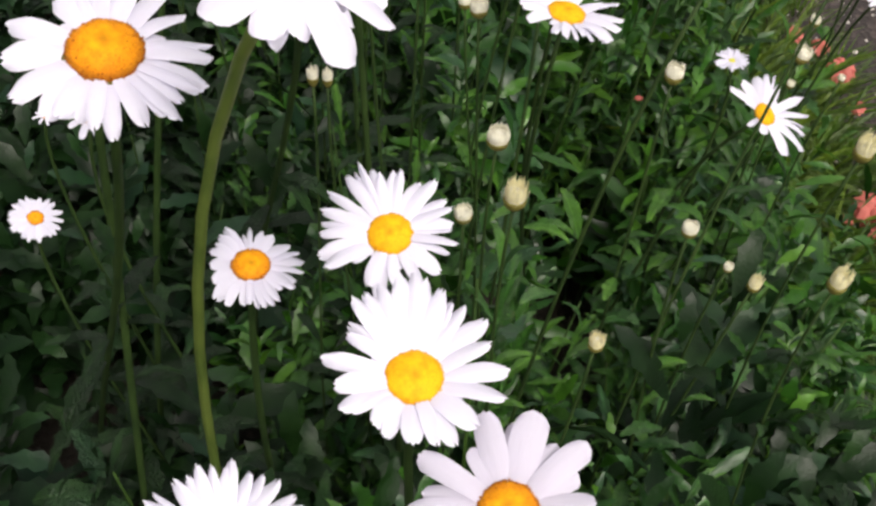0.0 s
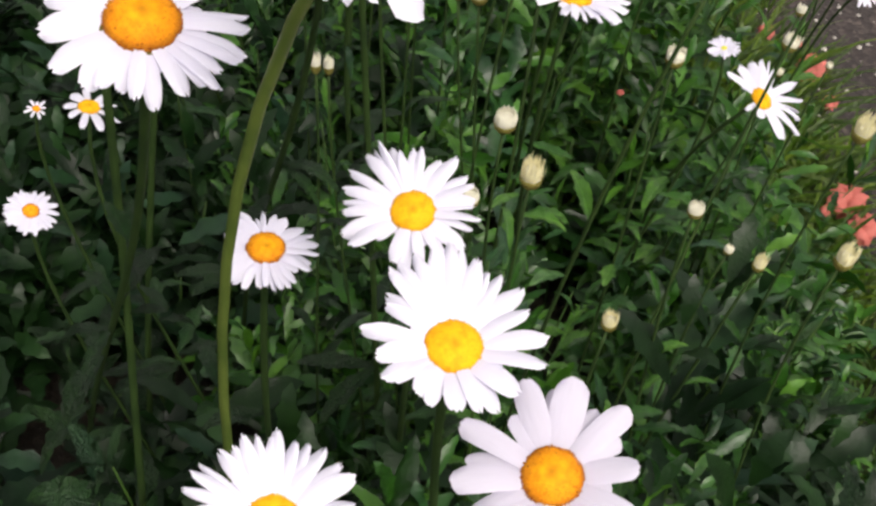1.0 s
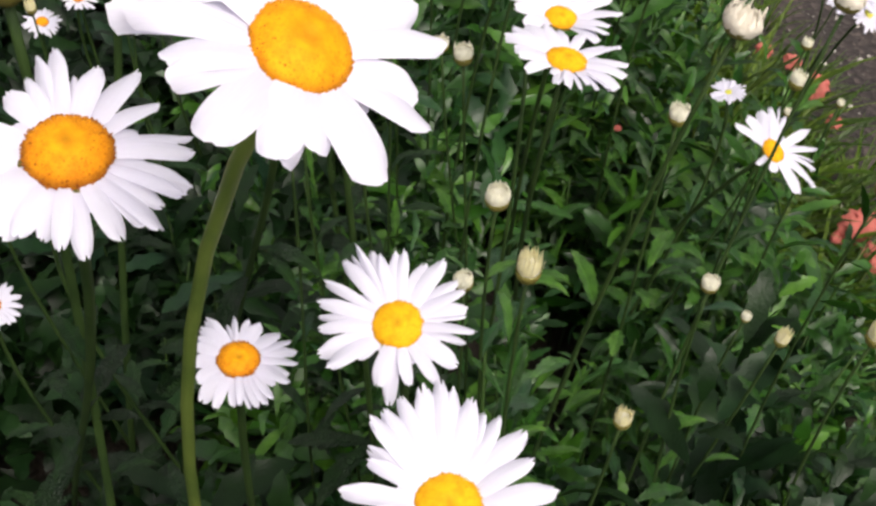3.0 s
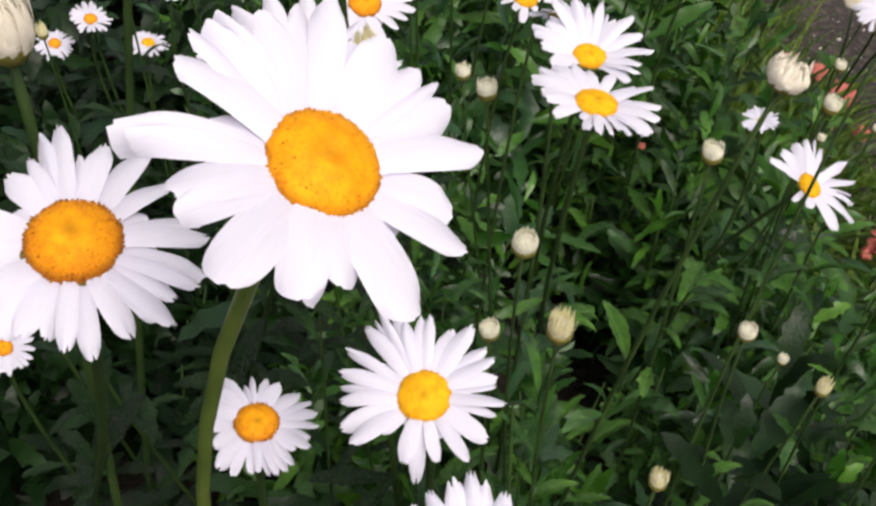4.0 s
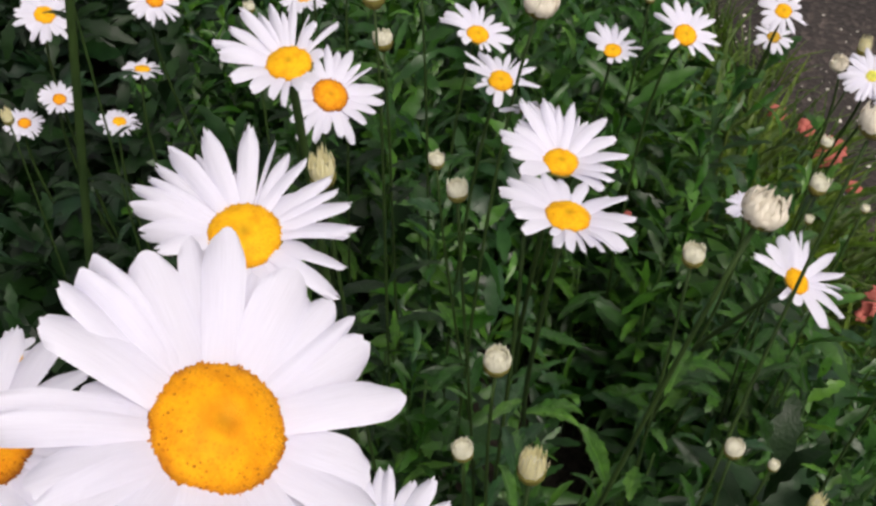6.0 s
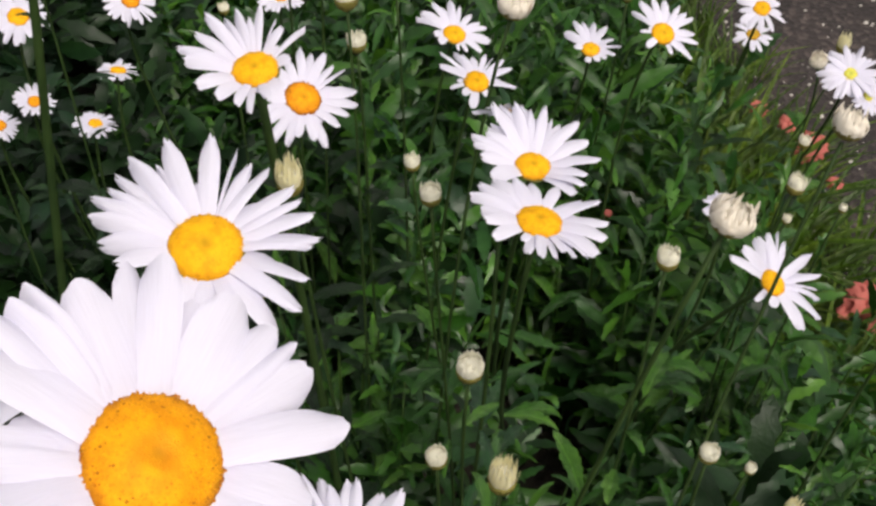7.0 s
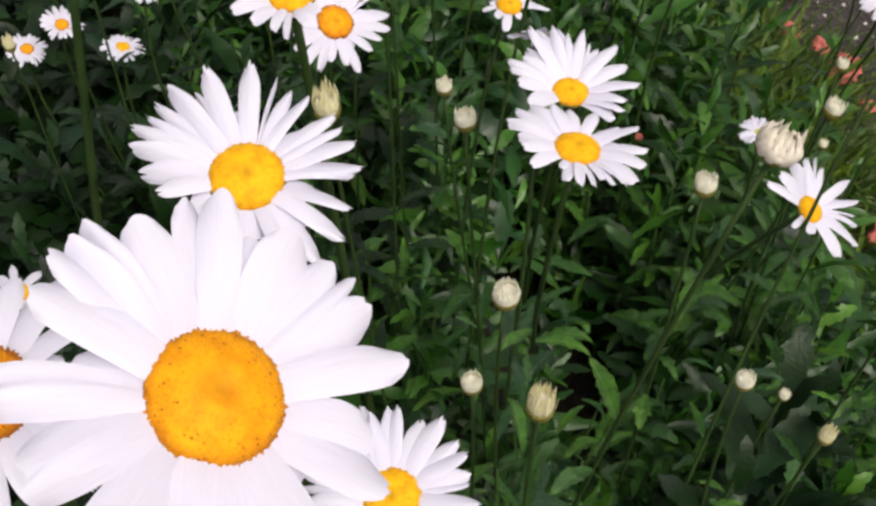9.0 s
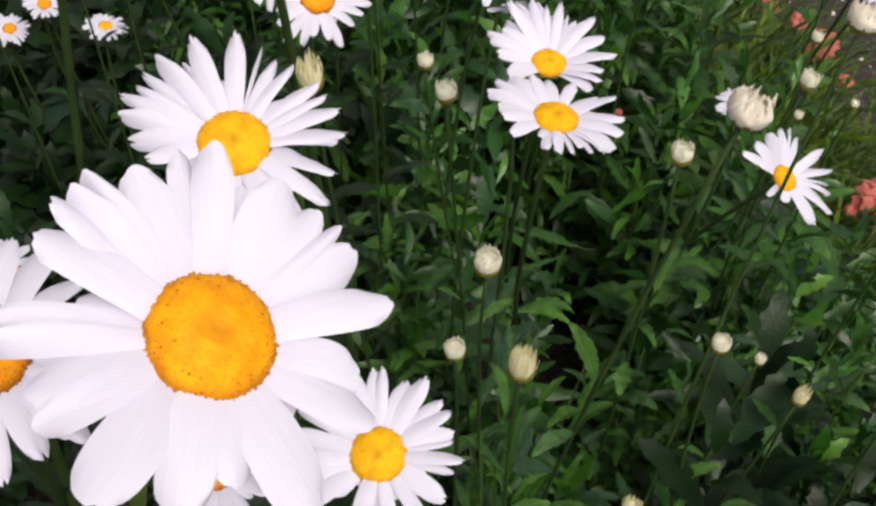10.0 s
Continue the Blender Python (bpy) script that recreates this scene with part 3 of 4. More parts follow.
daisy("white daisy with dense overlapping petals low in the bed", (-0.005, 0.236, 0.760), 0.0293, (0.05, -0.16, 0.98), 28, "plain", 0.30, 0, width=0.24, seed=7, grey=True, lift=16,
      layout=[(10, 1.03, 0.24), (23, 0.98, 0.17), (39, 0.97, 0.22), (51, 0.95, 0.17), (60, 0.91, 0.18), (73, 1.03, 0.19), (77, 0.94, 0.17), (87, 0.98, 0.15), (96, 1.01, 0.18), (104, 0.95, 0.18), (114, 0.98, 0.17), (128, 1.03, 0.10), (136, 1.05, 0.16), (147, 1.05, 0.14), (164, 0.95, 0.22), (181, 1.00, 0.22), (198, 0.91, 0.22), (216, 0.95, 0.22), (233, 1.00, 0.22), (250, 0.91, 0.22), (267, 0.95, 0.22), (284, 1.00, 0.22), (302, 0.91, 0.22), (319, 0.95, 0.22), (336, 1.00, 0.22), (353, 0.91, 0.20)])
daisy("large white daisy with a gap between its narrow petals", (0.0034, 0.4631, 0.8236), 0.0390, (0.12, -0.27, 0.94), 27, "fine", 0.30, 0, (-0.14, 0.80, 0), thick=0.0019, width=0.21, seed=8, grey=True, lift=6,
      layout=[(4, 0.88, 0.12), (14, 0.91, 0.16), (33, 0.89, 0.13), (43, 0.88, 0.12), (51, 0.93, 0.03), (65, 1.06, 0.19), (86, 1.05, 0.20), (95, 0.89, 0.11), (104, 1.05, 0.17), (113, 1.04, 0.13), (123, 0.96, 0.10), (130, 1.04, 0.13), (139, 0.97, 0.17), (152, 0.85, 0.18), (168, 0.72, 0.18), (203, 0.72, 0.17), (227, 0.71, 0.16), (247, 0.77, 0.17), (269, 0.81, 0.17), (284, 0.93, 0.21), (299, 0.95, 0.17), (317, 0.89, 0.16), (335, 0.86, 0.08), (340, 0.94, 0.16), (354, 0.93, 0.18)])
daisy("white daisy leaning back against a second one", (0.1215, 0.5561, 0.7305), 0.0300, (0.18, 0.06, 0.98), 28, "plain", 0.33, 0, (0.15, 0.86, 0), thick=0.0014, width=0.21, wide=1.16, seed=9, lift=6,
      layout=[(13, 1.06, 0.22), (26, 1.13, 0.21), (42, 1.08, 0.17), (52, 0.85, 0.22), (77, 0.84, 0.22), (98, 0.79, 0.19), (128, 0.53, 0.11), (140, 0.76, 0.14), (156, 0.78, 0.16), (174, 0.75, 0.11), (186, 0.70, 0.12), (194, 0.82, 0.09), (200, 0.96, 0.14), (213, 0.99, 0.20), (235, 0.98, 0.26), (254, 1.04, 0.23), (280, 1.10, 0.20), (290, 0.87, 0.17), (316, 0.90, 0.16), (340, 0.90, 0.17), (358, 0.94, 0.19)])
daisy("white daisy with upswept petals behind its neighbour", (0.1240, 0.5982, 0.7233), 0.0290, (0.13, -0.12, 0.98), 28, "plain", 0.28, 0, (0.13, 0.90, 0), thick=0.0014, width=0.21, wide=1.16, seed=10, lift=14,
      layout=[(11, 0.96, 0.15), (20, 1.04, 0.13), (27, 1.15, 0.15), (32, 1.00, 0.13), (40, 1.05, 0.13), (47, 1.21, 0.13), (53, 1.19, 0.16), (62, 1.28, 0.19), (70, 1.28, 0.20), (79, 1.03, 0.16), (90, 0.94, 0.19), (104, 1.10, 0.15), (110, 1.01, 0.16), (124, 0.86, 0.24), (159, 0.83, 0.23), (268, 0.87, 0.20), (278, 0.95, 0.21), (296, 0.89, 0.24), (317, 1.09, 0.21), (340, 1.06, 0.21), (358, 1.16, 0.18)])
daisy("white daisy turned sideways with gaps among its petals", (0.2567, 0.6151, 0.6110), 0.0285, (0.47, -0.27, 0.84), 20, "plain", 0.27, 0, (0.27, 0.88, 0), thick=0.0014, width=0.19, ragged=0.2, seed=11, lift=0,
      layout=[(3, 1.14, 0.18), (12, 1.31, 0.09), (24, 1.14, 0.23), (37, 1.03, 0.24), (75, 0.90, 0.28), (98, 1.03, 0.25), (165, 0.68, 0.12), (208, 0.50, 0.26), (242, 1.04, 0.30), (259, 1.01, 0.08), (280, 1.28, 0.32), (298, 1.22, 0.14), (308, 1.26, 0.10), (320, 1.42, 0.19), (338, 1.43, 0.20)])
daisy("white daisy with upswept petals beside a wilting one", (0.0097, 0.5896, 0.7946), 0.0300, (0.01, -0.19, 0.98), 24, "plain", 0.31, 0, width=0.21, seed=12, grey=True, lift=22,
      layout=[(12, 0.51, 0.20), (34, 0.92, 0.07), (56, 0.75, 0.16), (66, 0.85, 0.03), (81, 1.01, 0.14), (92, 0.83, 0.13), (102, 1.01, 0.16), (113, 0.95, 0.11), (126, 1.08, 0.18), (141, 1.02, 0.19), (162, 1.09, 0.16), (171, 0.97, 0.21), (201, 0.88, 0.19), (224, 0.75, 0.17), (250, 0.78, 0.14), (263, 0.86, 0.10), (285, 0.66, 0.15), (309, 0.57, 0.18)])
daisy("ageing white daisy with a sunken orange disc", (0.0123, 0.7334, 0.6631), 0.0310, (0.32, -0.38, 0.87), 28, "ripe", 0.34, 0, width=0.22, seed=13, grey=True, lift=8,
      layout=[(3, 1.06, 0.10), (14, 0.94, 0.15), (29, 1.07, 0.19), (41, 1.01, 0.17), (55, 1.04, 0.16), (73, 0.84, 0.17), (93, 0.78, 0.21), (123, 0.70, 0.23), (149, 0.69, 0.22), (167, 0.84, 0.21), (183, 1.01, 0.17), (199, 1.17, 0.19), (215, 1.05, 0.17), (226, 0.83, 0.16), (244, 0.93, 0.17), (258, 1.05, 0.20), (284, 0.87, 0.23), (305, 0.92, 0.22), (322, 1.03, 0.22), (339, 1.07, 0.27)])
for k, (c, r, nrm, n, disc, *own) in enumerate([
    ((0.1103, 0.9309, 0.5558), 0.0275, (0.23, -0.25, 0.94), 22, "plain", [(14, 1.00, 0.19), (35, 1.12, 0.15), (51, 1.21, 0.19), (65, 1.10, 0.19), (75, 1.22, 0.22), (96, 1.18, 0.23), (110, 1.16, 0.10), (139, 0.58, 0.27), (174, 0.57, 0.23), (240, 0.51, 0.11), (259, 0.65, 0.14), (289, 0.90, 0.24), (313, 1.03, 0.28), (342, 1.05, 0.22), (354, 0.95, 0.15)]),
    ((0.1166, 0.8132, 0.6030), 0.0262, (0.18, -0.32, 0.93), 22, "plain", [(14, 1.03, 0.20), (30, 0.93, 0.07), (42, 0.88, 0.14), (63, 0.81, 0.20), (82, 0.85, 0.18), (90, 1.05, 0.13), (107, 1.22, 0.16), (115, 0.76, 0.15), (126, 1.03, 0.20), (165, 0.70, 0.09), (198, 0.53, 0.20), (231, 0.78, 0.23), (276, 0.49, 0.19), (330, 1.05, 0.23), (357, 1.06, 0.22)]),
    ((0.2188, 0.9592, 0.5112), 0.0230, (0.02, -0.24, 0.97), 17, "plain", [(2, 1.12, 0.14), (25, 1.03, 0.20), (50, 1.25, 0.20), (60, 1.10, 0.18), (74, 1.34, 0.27), (90, 1.35, 0.24), (102, 1.48, 0.25), (125, 1.25, 0.28), (158, 0.59, 0.25), (246, 0.54, 0.23), (286, 0.57, 0.23), (317, 0.65, 0.23), (341, 0.89, 0.29)]),
    ((0.2651, 0.9216, 0.5495), 0.0285, (0.20, -0.45, 0.87), 19, "plain", [(8, 1.09, 0.18), (19, 1.00, 0.21), (34, 1.07, 0.16), (56, 1.09, 0.22), (76, 1.08, 0.21), (94, 1.12, 0.27), (118, 1.02, 0.10), (150, 0.61, 0.10), (197, 0.65, 0.20), (267, 0.62, 0.15), (292, 0.69, 0.22), (297, 1.04, 0.24), (325, 1.03, 0.24), (343, 0.96, 0.23)]),
    ((0.389, 1.072, 0.429), 0.0200, (-0.03, -0.35, 0.94), 12, "brown"),
    ((0.374, 1.022, 0.493), 0.0235, (-0.04, -0.37, 0.93), 13, "plain"),
    ((0.413, 0.914, 0.504), 0.0260, (-0.14, -0.38, 0.92), 20, "pale"),
    ((0.426, 0.902, 0.490), 0.0200, (0.20, -0.50, 0.84), 15, "pale"),
    ((-0.2121, 0.5958, 0.5255), 0.0185, (0.28, -0.21, 0.94), 26, "ripe"),
    ((-0.198, 1.016, 0.427), 0.0200, (0.23, 0.01, 0.97), 22, "plain"),
    ((-0.175, 1.048, 0.458), 0.0225, (0.19, 0.23, 0.95), 13, "plain"),
    ((-0.244, 1.020, 0.452), 0.0195, (0.30, -0.25, 0.92), 15, "ripe"),
    ((-0.292, 1.047, 0.407), 0.0195, (0.31, -0.23, 0.92), 18, "ripe"),
    ((-0.232, 1.017, 0.540), 0.0275, (0.31, -0.31, 0.90), 18, "plain"),
    ((-0.171, 1.135, 0.470), 0.0275, (0.40, -0.42, 0.82), 17, "ripe"),
    ((-0.040, 1.175, 0.437), 0.0250, (0.13, -0.27, 0.95), 18, "plain"),
    ((-0.155, 0.592, 0.620), 0.0210, (0.21, 0.05, 0.98), 9, "plain"),
    ((0.120, 0.684, 0.684), 0.0170, (0.10, 0.80, 0.60), 12, "plain"),
    ((-0.229, 0.694, 0.528), 0.0095, (0.30, -0.20, 0.93), 9, "ripe"),
    ((0.255, 0.708, 0.577), 0.0125, (-0.19, -0.10, 0.98), 20, "pale"),
]):
    daisy("small open white daisy farther back in the bed", c, r, nrm, int(1.3 * n) if n > 14 else n, disc, 0.20 if disc == "pale" else 0.31, 0 if own else 20 * k, width=0.20 if n > 14 else 0.25, ragged=0.22, lift=0 if own else (k % 4) * 5 - 4, layout=own[0] if own else None, seed=30 + k, thick=0.0013, grey=c[0] < 0)


# ---- buds ----
def bud(centre, size, lean=(0, 0), opening=False, base=None, seed=0, thick=0.00095, label="", squat=1.0):
    """A daisy bud: stem, scaly cup and pale petals still closed or just parting."""
    HEADS.append((*centre, 0.7 * size))
    rnd = random.Random(seed)
    c = Vector(centre)
    base = Vector(base) if base else Vector((c.x - rnd.uniform(0.05, 0.3) * max(0.0, c.x - 0.05) + rnd.uniform(-0.02, 0.02), c.y + rnd.uniform(-0.02, 0.08), 0.0))
    top = new("daisy_bud")
    top.location = base
    tagged(top, label or ("half-open cream daisy bud with ragged petal tips" if opening else "closed cream-white daisy bud on a thin stem"), "flower bud", "daisy buds")
    axis = Vector((lean[0], lean[1], 1)).normalized()
    line = stem_line(base - Vector((0, 0, 0.03)), c - axis * size * 0.7, axis, (rnd.uniform(-0.03, 0.03), rnd.uniform(-0.02, 0.02)))
    v, f = tube([p - base for p in line], [thick * (1.2 - 0.3 * i / 13) for i in range(14)], 6)
    part("stem", mesh_of("stem", v, f, STEM_DARK), top)
    pose_m = Matrix.Translation(c - base - axis * size * 0.3) @ facing(axis, rnd.uniform(0, 360)) @ Matrix.Diagonal((size * 0.46, size * 0.46, size * 0.46 * squat, 1))
    cup = part("calyx", BUD_CUP, top, pose_m, "brownish green scaly calyx")
    part("core", BUD_CORE, cup)
    low, flare = (-0.18, 0.97) if size > 0.015 else (0.0, 0.88) if opening else (0.0, 0.95)
    shapes = BUD_BIG if size > 0.015 else BUD_OPEN if opening else BUD_TIGHT
    for n, wide, tall in ((15, 1.0, 0.80), (15, 0.90, 0.96), (12, 0.72, 1.08), (7, 0.42, 1.14)) if opening else ((20, 0.96, 0.90), (18, 0.86, 0.98), (14, 0.68, 1.04), (9, 0.42, 1.06), (4, 0.16, 1.02)) if size > 0.015 else ((16, 1.0, 0.96), (14, 0.92, 1.0), (11, 0.74, 1.02), (7, 0.42, 0.98)):
        for k in range(n):
            a = 360 * k / n + 30 * wide + rnd.uniform(-6, 6)
            g = rnd.uniform(0.72, 1.20) if opening else rnd.uniform(0.84, 1.14)
            m = Matrix.Translation((0, 0, low)) @ Matrix.Rotation(radians(a), 4, "Z") @ Matrix.Diagonal((wide * (flare + 0.12 * (low < 0) + 0.3 * (g - 0.9)), max(0.6, wide) * (0.7 if opening else 1.0), tall * g, 1))
            part("petal", rnd.choice(shapes), cup, m)
    for k in range(6):
        i = 4 + k
        if bare(line[i].x, line[i].y, 0.085):
            continue
        m = Matrix.Translation(line[i] - base) @ Matrix.Rotation(rnd.uniform(0, 6.28), 4, "Z") @ Matrix.Rotation(-radians(rnd.uniform(20, 60)), 4, "Y") @ Matrix.Scale(rnd.uniform(0.03, 0.055) * (1.2 - 0.06 * i), 4)
        part("leaf", rnd.choice(LEAVES_GREY_SHADE if c.x < 0.06 else LEAVES), top, m)
    return top


for k, (c, size, lean, opening, *root) in enumerate([
    ((0.0888, 0.5316, 0.6664), 0.0135, (0.1, 0.0), False),
    ((0.0942, 0.4461, 0.7083), 0.0120, (0.1, 0.0), True),
    ((0.1942, 0.5014, 0.6291), 0.0100, (0.1, 0.0), False),
    ((0.1905, 0.5926, 0.6622), 0.0120, (0.1, 0.1), False),
    ((0.1701, 0.4657, 0.8184), 0.0151, (0.35, 0.1), False, (0.06, 0.56, 0.0)),
    ((0.0783, 0.6454, 0.6665), 0.0120, (0.0, 0.1), False),
    ((0.0708, 0.7590, 0.5869), 0.0110, (0.0, 0.1), False),
    ((0.021, 0.550, 0.770), 0.0115, (0.0, 0.0), True),
    ((0.319, 0.753, 0.549), 0.0135, (0.3, 0.1), False),
    ((0.0708, 0.5135, 0.6249), 0.0110, (0.0, 0.0), False),
    ((0.1381, 0.4217, 0.6296), 0.0090, (0.1, 0.0), True),
    ((0.2315, 0.4839, 0.6037), 0.0082, (0.2, 0.0), True),
    ((0.233, 0.537, 0.557), 0.0066, (0.2, 0.0), False),
    ((0.298, 0.556, 0.639), 0.0130, (0.2, 0.0), True),
    ((0.284, 0.633, 0.705), 0.0172, (0.40, 0.34), False, (0.13, 0.49, 0.0)),
    ((0.135, 0.760, 0.700), 0.0195, (0.30, 0.12), False, (0.03, 0.72, 0.0)),
    ((0.043, 0.788, 0.661), 0.0130, (0.0, 0.1), False),
    ((0.040, 0.780, 0.699), 0.0150, (0.0, 0.2), False),
    ((-0.055, 0.930, 0.594), 0.0090, (0.0, 0.1), False),
    ((0.069, 0.878, 0.633), 0.0090, (0.0, 0.1), False),
    ((0.251, 0.987, 0.540), 0.0090, (0.1, 0.1), False),
    ((0.263, 0.456, 0.640), 0.0115, (0.2, 0.0), True),
    ((0.336, 0.795, 0.547), 0.0090, (0.2, 0.1), False),
    ((-0.019, 0.600, 0.648), 0.0075, (0.0, 0.1), False),
    ((-0.013, 0.620, 0.630), 0.0070, (0.05, 0.1), False),
    ((0.310, 0.736, 0.534), 0.0065, (0.2, 0.0), False),
    ((0.345, 0.735, 0.541), 0.0060, (0.2, 0.0), False),
    ((0.450, 1.060, 0.405), 0.0165, (-0.2, -0.1), False),
    ((0.470, 1.060, 0.420), 0.0130, (0.1, 0.1), True),
    ((-0.0995, 0.488, 0.836), 0.0205, (0.05, 0.0), False, (-0.19, 0.49, 0.0)),
    ((-0.079, 0.660, 0.860), 0.0160, (0.17, 0.0), False, (-0.22, 0.66, 0.0)),
    ((-0.259, 0.939, 0.500), 0.0100, (0.0, 0.0), True),
    ((-0.185, 0.960, 0.780), 0.0120, (0.0, 0.0), False, (-0.19, 0.93, 0.0)),
    ((-0.005, 0.960, 0.740), 0.0120, (0.0, 0.1), False, (-0.04, 0.98, 0.0)),
    ((0.020, 0.990, 0.730), 0.0110, (0.0, 0.1), False, (-0.03, 1.00, 0.0)),
]):
    bud(c, size, lean, opening, root[0] if root else None, 100 + k, 0.0024 if c[0] < -0.07 and size > 0.015 else 0.0011 if size > 0.015 else 0.00095, squat=1.2 if size > 0.02 else 0.72 if size > 0.015 else 1.7 if c[2] > 0.6 and size < 0.008 else 1.15 if opening else 1.0)


# ---- leafy shoots ----
def canopy(x, y):
    """Height of the leaves: full towards the path, lower and thinner away from it."""
    h = 0.45 + 0.09 * noise.noise((x * 5, y * 5, 7)) + 0.11 * noise.noise((x * 12, y * 12, 4))
    if x < 0.05:
        h -= 0.20 * min(1.0, (0.05 - x) / 0.2)
    if x > 0.28:
        h -= 1.55 * (x - 0.28)
    h -= 0.10 * max(0.0, y - 1.0)
    if x > 0.32:
        h -= 0.6 * max(0.0, y - 1.2)
    h += (0.14 - 0.10 * max(0.0, min(1.0, (x - 0.02) / 0.12))) * max(0.0, min(1.0, (0.64 - y) / 0.2))
    h -= 0.17 * math.exp(-((x - 0.29) / 0.14) ** 2 - ((y - 0.50) / 0.15) ** 2)
    h -= 0.20 * math.exp(-((x - 0.39) / 0.11) ** 2 - ((y - 1.10) / 0.20) ** 2)
    h += 0.07 * math.exp(-((x - 0.14) / 0.2) ** 2 - ((y - 1.12) / 0.25) ** 2)
    for hx, hy, hz, r in HEADS:
        if math.hypot(x - hx, y - hy + 0.03) < 0.045 + r:
            h = min(h, hz - 0.07)
    d = math.hypot(x - GAP[0], (y - GAP[1]) * 0.6)
    return h * (1 - 0.85 * math.exp(-(d / 0.088) ** 2))


def shoot_leaves(rnd, height, count, size):
    """Poses of the leaves of one upright shoot, set in a spiral, longest half way up."""
    out = []
    for k in range(count):
        s = (k + 1) / count
        z = height * (0.35 + 0.65 * s)
        length = size * (0.55 + 0.9 * math.sin(math.pi * (0.25 + 0.65 * s))) * rnd.uniform(0.6, 1.25)
        up = 14 + 50 * s ** 2 + rnd.uniform(-34, 30)
        out.append(Matrix.Translation((0, 0, z)) @ Matrix.Rotation(2.4 * k + rnd.uniform(-0.5, 0.5), 4, "Z") @ Matrix.Rotation(-radians(up), 4, "Y") @ Matrix.Rotation(radians(rnd.gauss(0, 32)), 4, "X") @ Matrix.Scale(length, 4))
    return out


def leafy_shoot(rnd, height, count, size, grey):
    top = new("leafy_shoot")
    tagged(top, "leafy grey-green shoot, its leaf colour darkened for shade" if grey else "leafy bright green daisy shoot with toothed leaves", "plant", "leafy shoots")
    bend = rnd.uniform(-0.02, 0.02)
    v, f = tube([(bend * s * s, 0, height * s) for s in (-0.05, 0.25, 0.5, 0.75, 1.0)], [0.0018, 0.0017, 0.0015, 0.0013, 0.0008], 6)
    part("stem", mesh_of("stem", v, f, SHOOT), top)
    for m in shoot_leaves(rnd, height, count, size):
        part("leaf", rnd.choice(LEAVES_GREY_SHADE if grey else LEAVES), top, m)
    return top


rnd = random.Random(21)
SPECIMENS = {grey: [leafy_shoot(rnd, 0.36, 24 if not grey else 13, 0.036 if not grey else 0.060, grey) for _ in range(5)] for grey in (False, True)}
USED = set()
spots = []
while len(spots) < 1650:
    x, y = rnd.uniform(-0.75, 0.56), rnd.uniform(0.12, 2.0)
    # shade-coloured shoots fill the left, and darken the front right
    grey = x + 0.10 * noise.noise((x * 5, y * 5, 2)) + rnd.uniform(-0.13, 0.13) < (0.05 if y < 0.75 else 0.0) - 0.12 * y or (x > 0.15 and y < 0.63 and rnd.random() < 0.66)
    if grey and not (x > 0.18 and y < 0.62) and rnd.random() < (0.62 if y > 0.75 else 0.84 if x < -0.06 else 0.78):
        continue
    h = canopy(x, y)
    if h < 0.08 or bare(x, y, 0.070) or bare(x + 0.045, y, 0.070):
        continue
    spots.append((x, y, h * rnd.uniform(0.52, 1.12), grey))
near = [s for s in spots if -0.3 < s[0] < 0.45 and 0.35 < s[1] < 1.15][:154]
for x, y, h, grey in near:
    proto = rnd.choice(SPECIMENS[grey])
    m = Matrix.Translation((x, y, soil_height(x, y))) @ Matrix.Rotation(radians(rnd.uniform(-4, 16)), 4, "Y") @ Matrix.Rotation(radians(rnd.uniform(-10, 10)), 4, "X") @ Matrix.Rotation(rnd.uniform(0, 6.28), 4, "Z")
    s = h / 0.36
    if proto not in USED:
        USED.add(proto)
        ob = proto
    else:
        ob = copy_thing(proto, Matrix())
    ob.matrix_basis = m @ Matrix.Diagonal((0.95, 0.95, max(0.5, s), 1))
near_set = set(near)


def joined_leaves(name, label, poses, material, shapes):
    """Many leaves as one mesh."""
    all_v, all_f, n = [], [], 0
    for k, m in enumerate(poses):
        v, f = shapes[(k * 7) % len(shapes)]
        a = np.array(m)
        all_v.append(v @ a[:3, :3].T + a[:3, 3])
        all_f.append(np.array(f) + n)
        n += len(v)
    ob = new(name, mesh_of(name, np.concatenate(all_v).tolist(), np.concatenate(all_f).tolist(), material))
    return tagged(ob, label, "foliage", kind="stuff")


green, grey_poses = [], []
for x, y, h, grey in spots:
    if (x, y, h, grey) in near_set:
        continue
    m = Matrix.Translation((x, y, soil_height(x, y))) @ Matrix.Rotation(radians(rnd.uniform(-4, 16)), 4, "Y") @ Matrix.Rotation(radians(rnd.uniform(-10, 10)), 4, "X")
    (grey_poses if grey else green).extend(m @ q for q in shoot_leaves(rnd, h, 12 if grey else 26, 0.062 if grey else rnd.uniform(0.029, 0.046)))
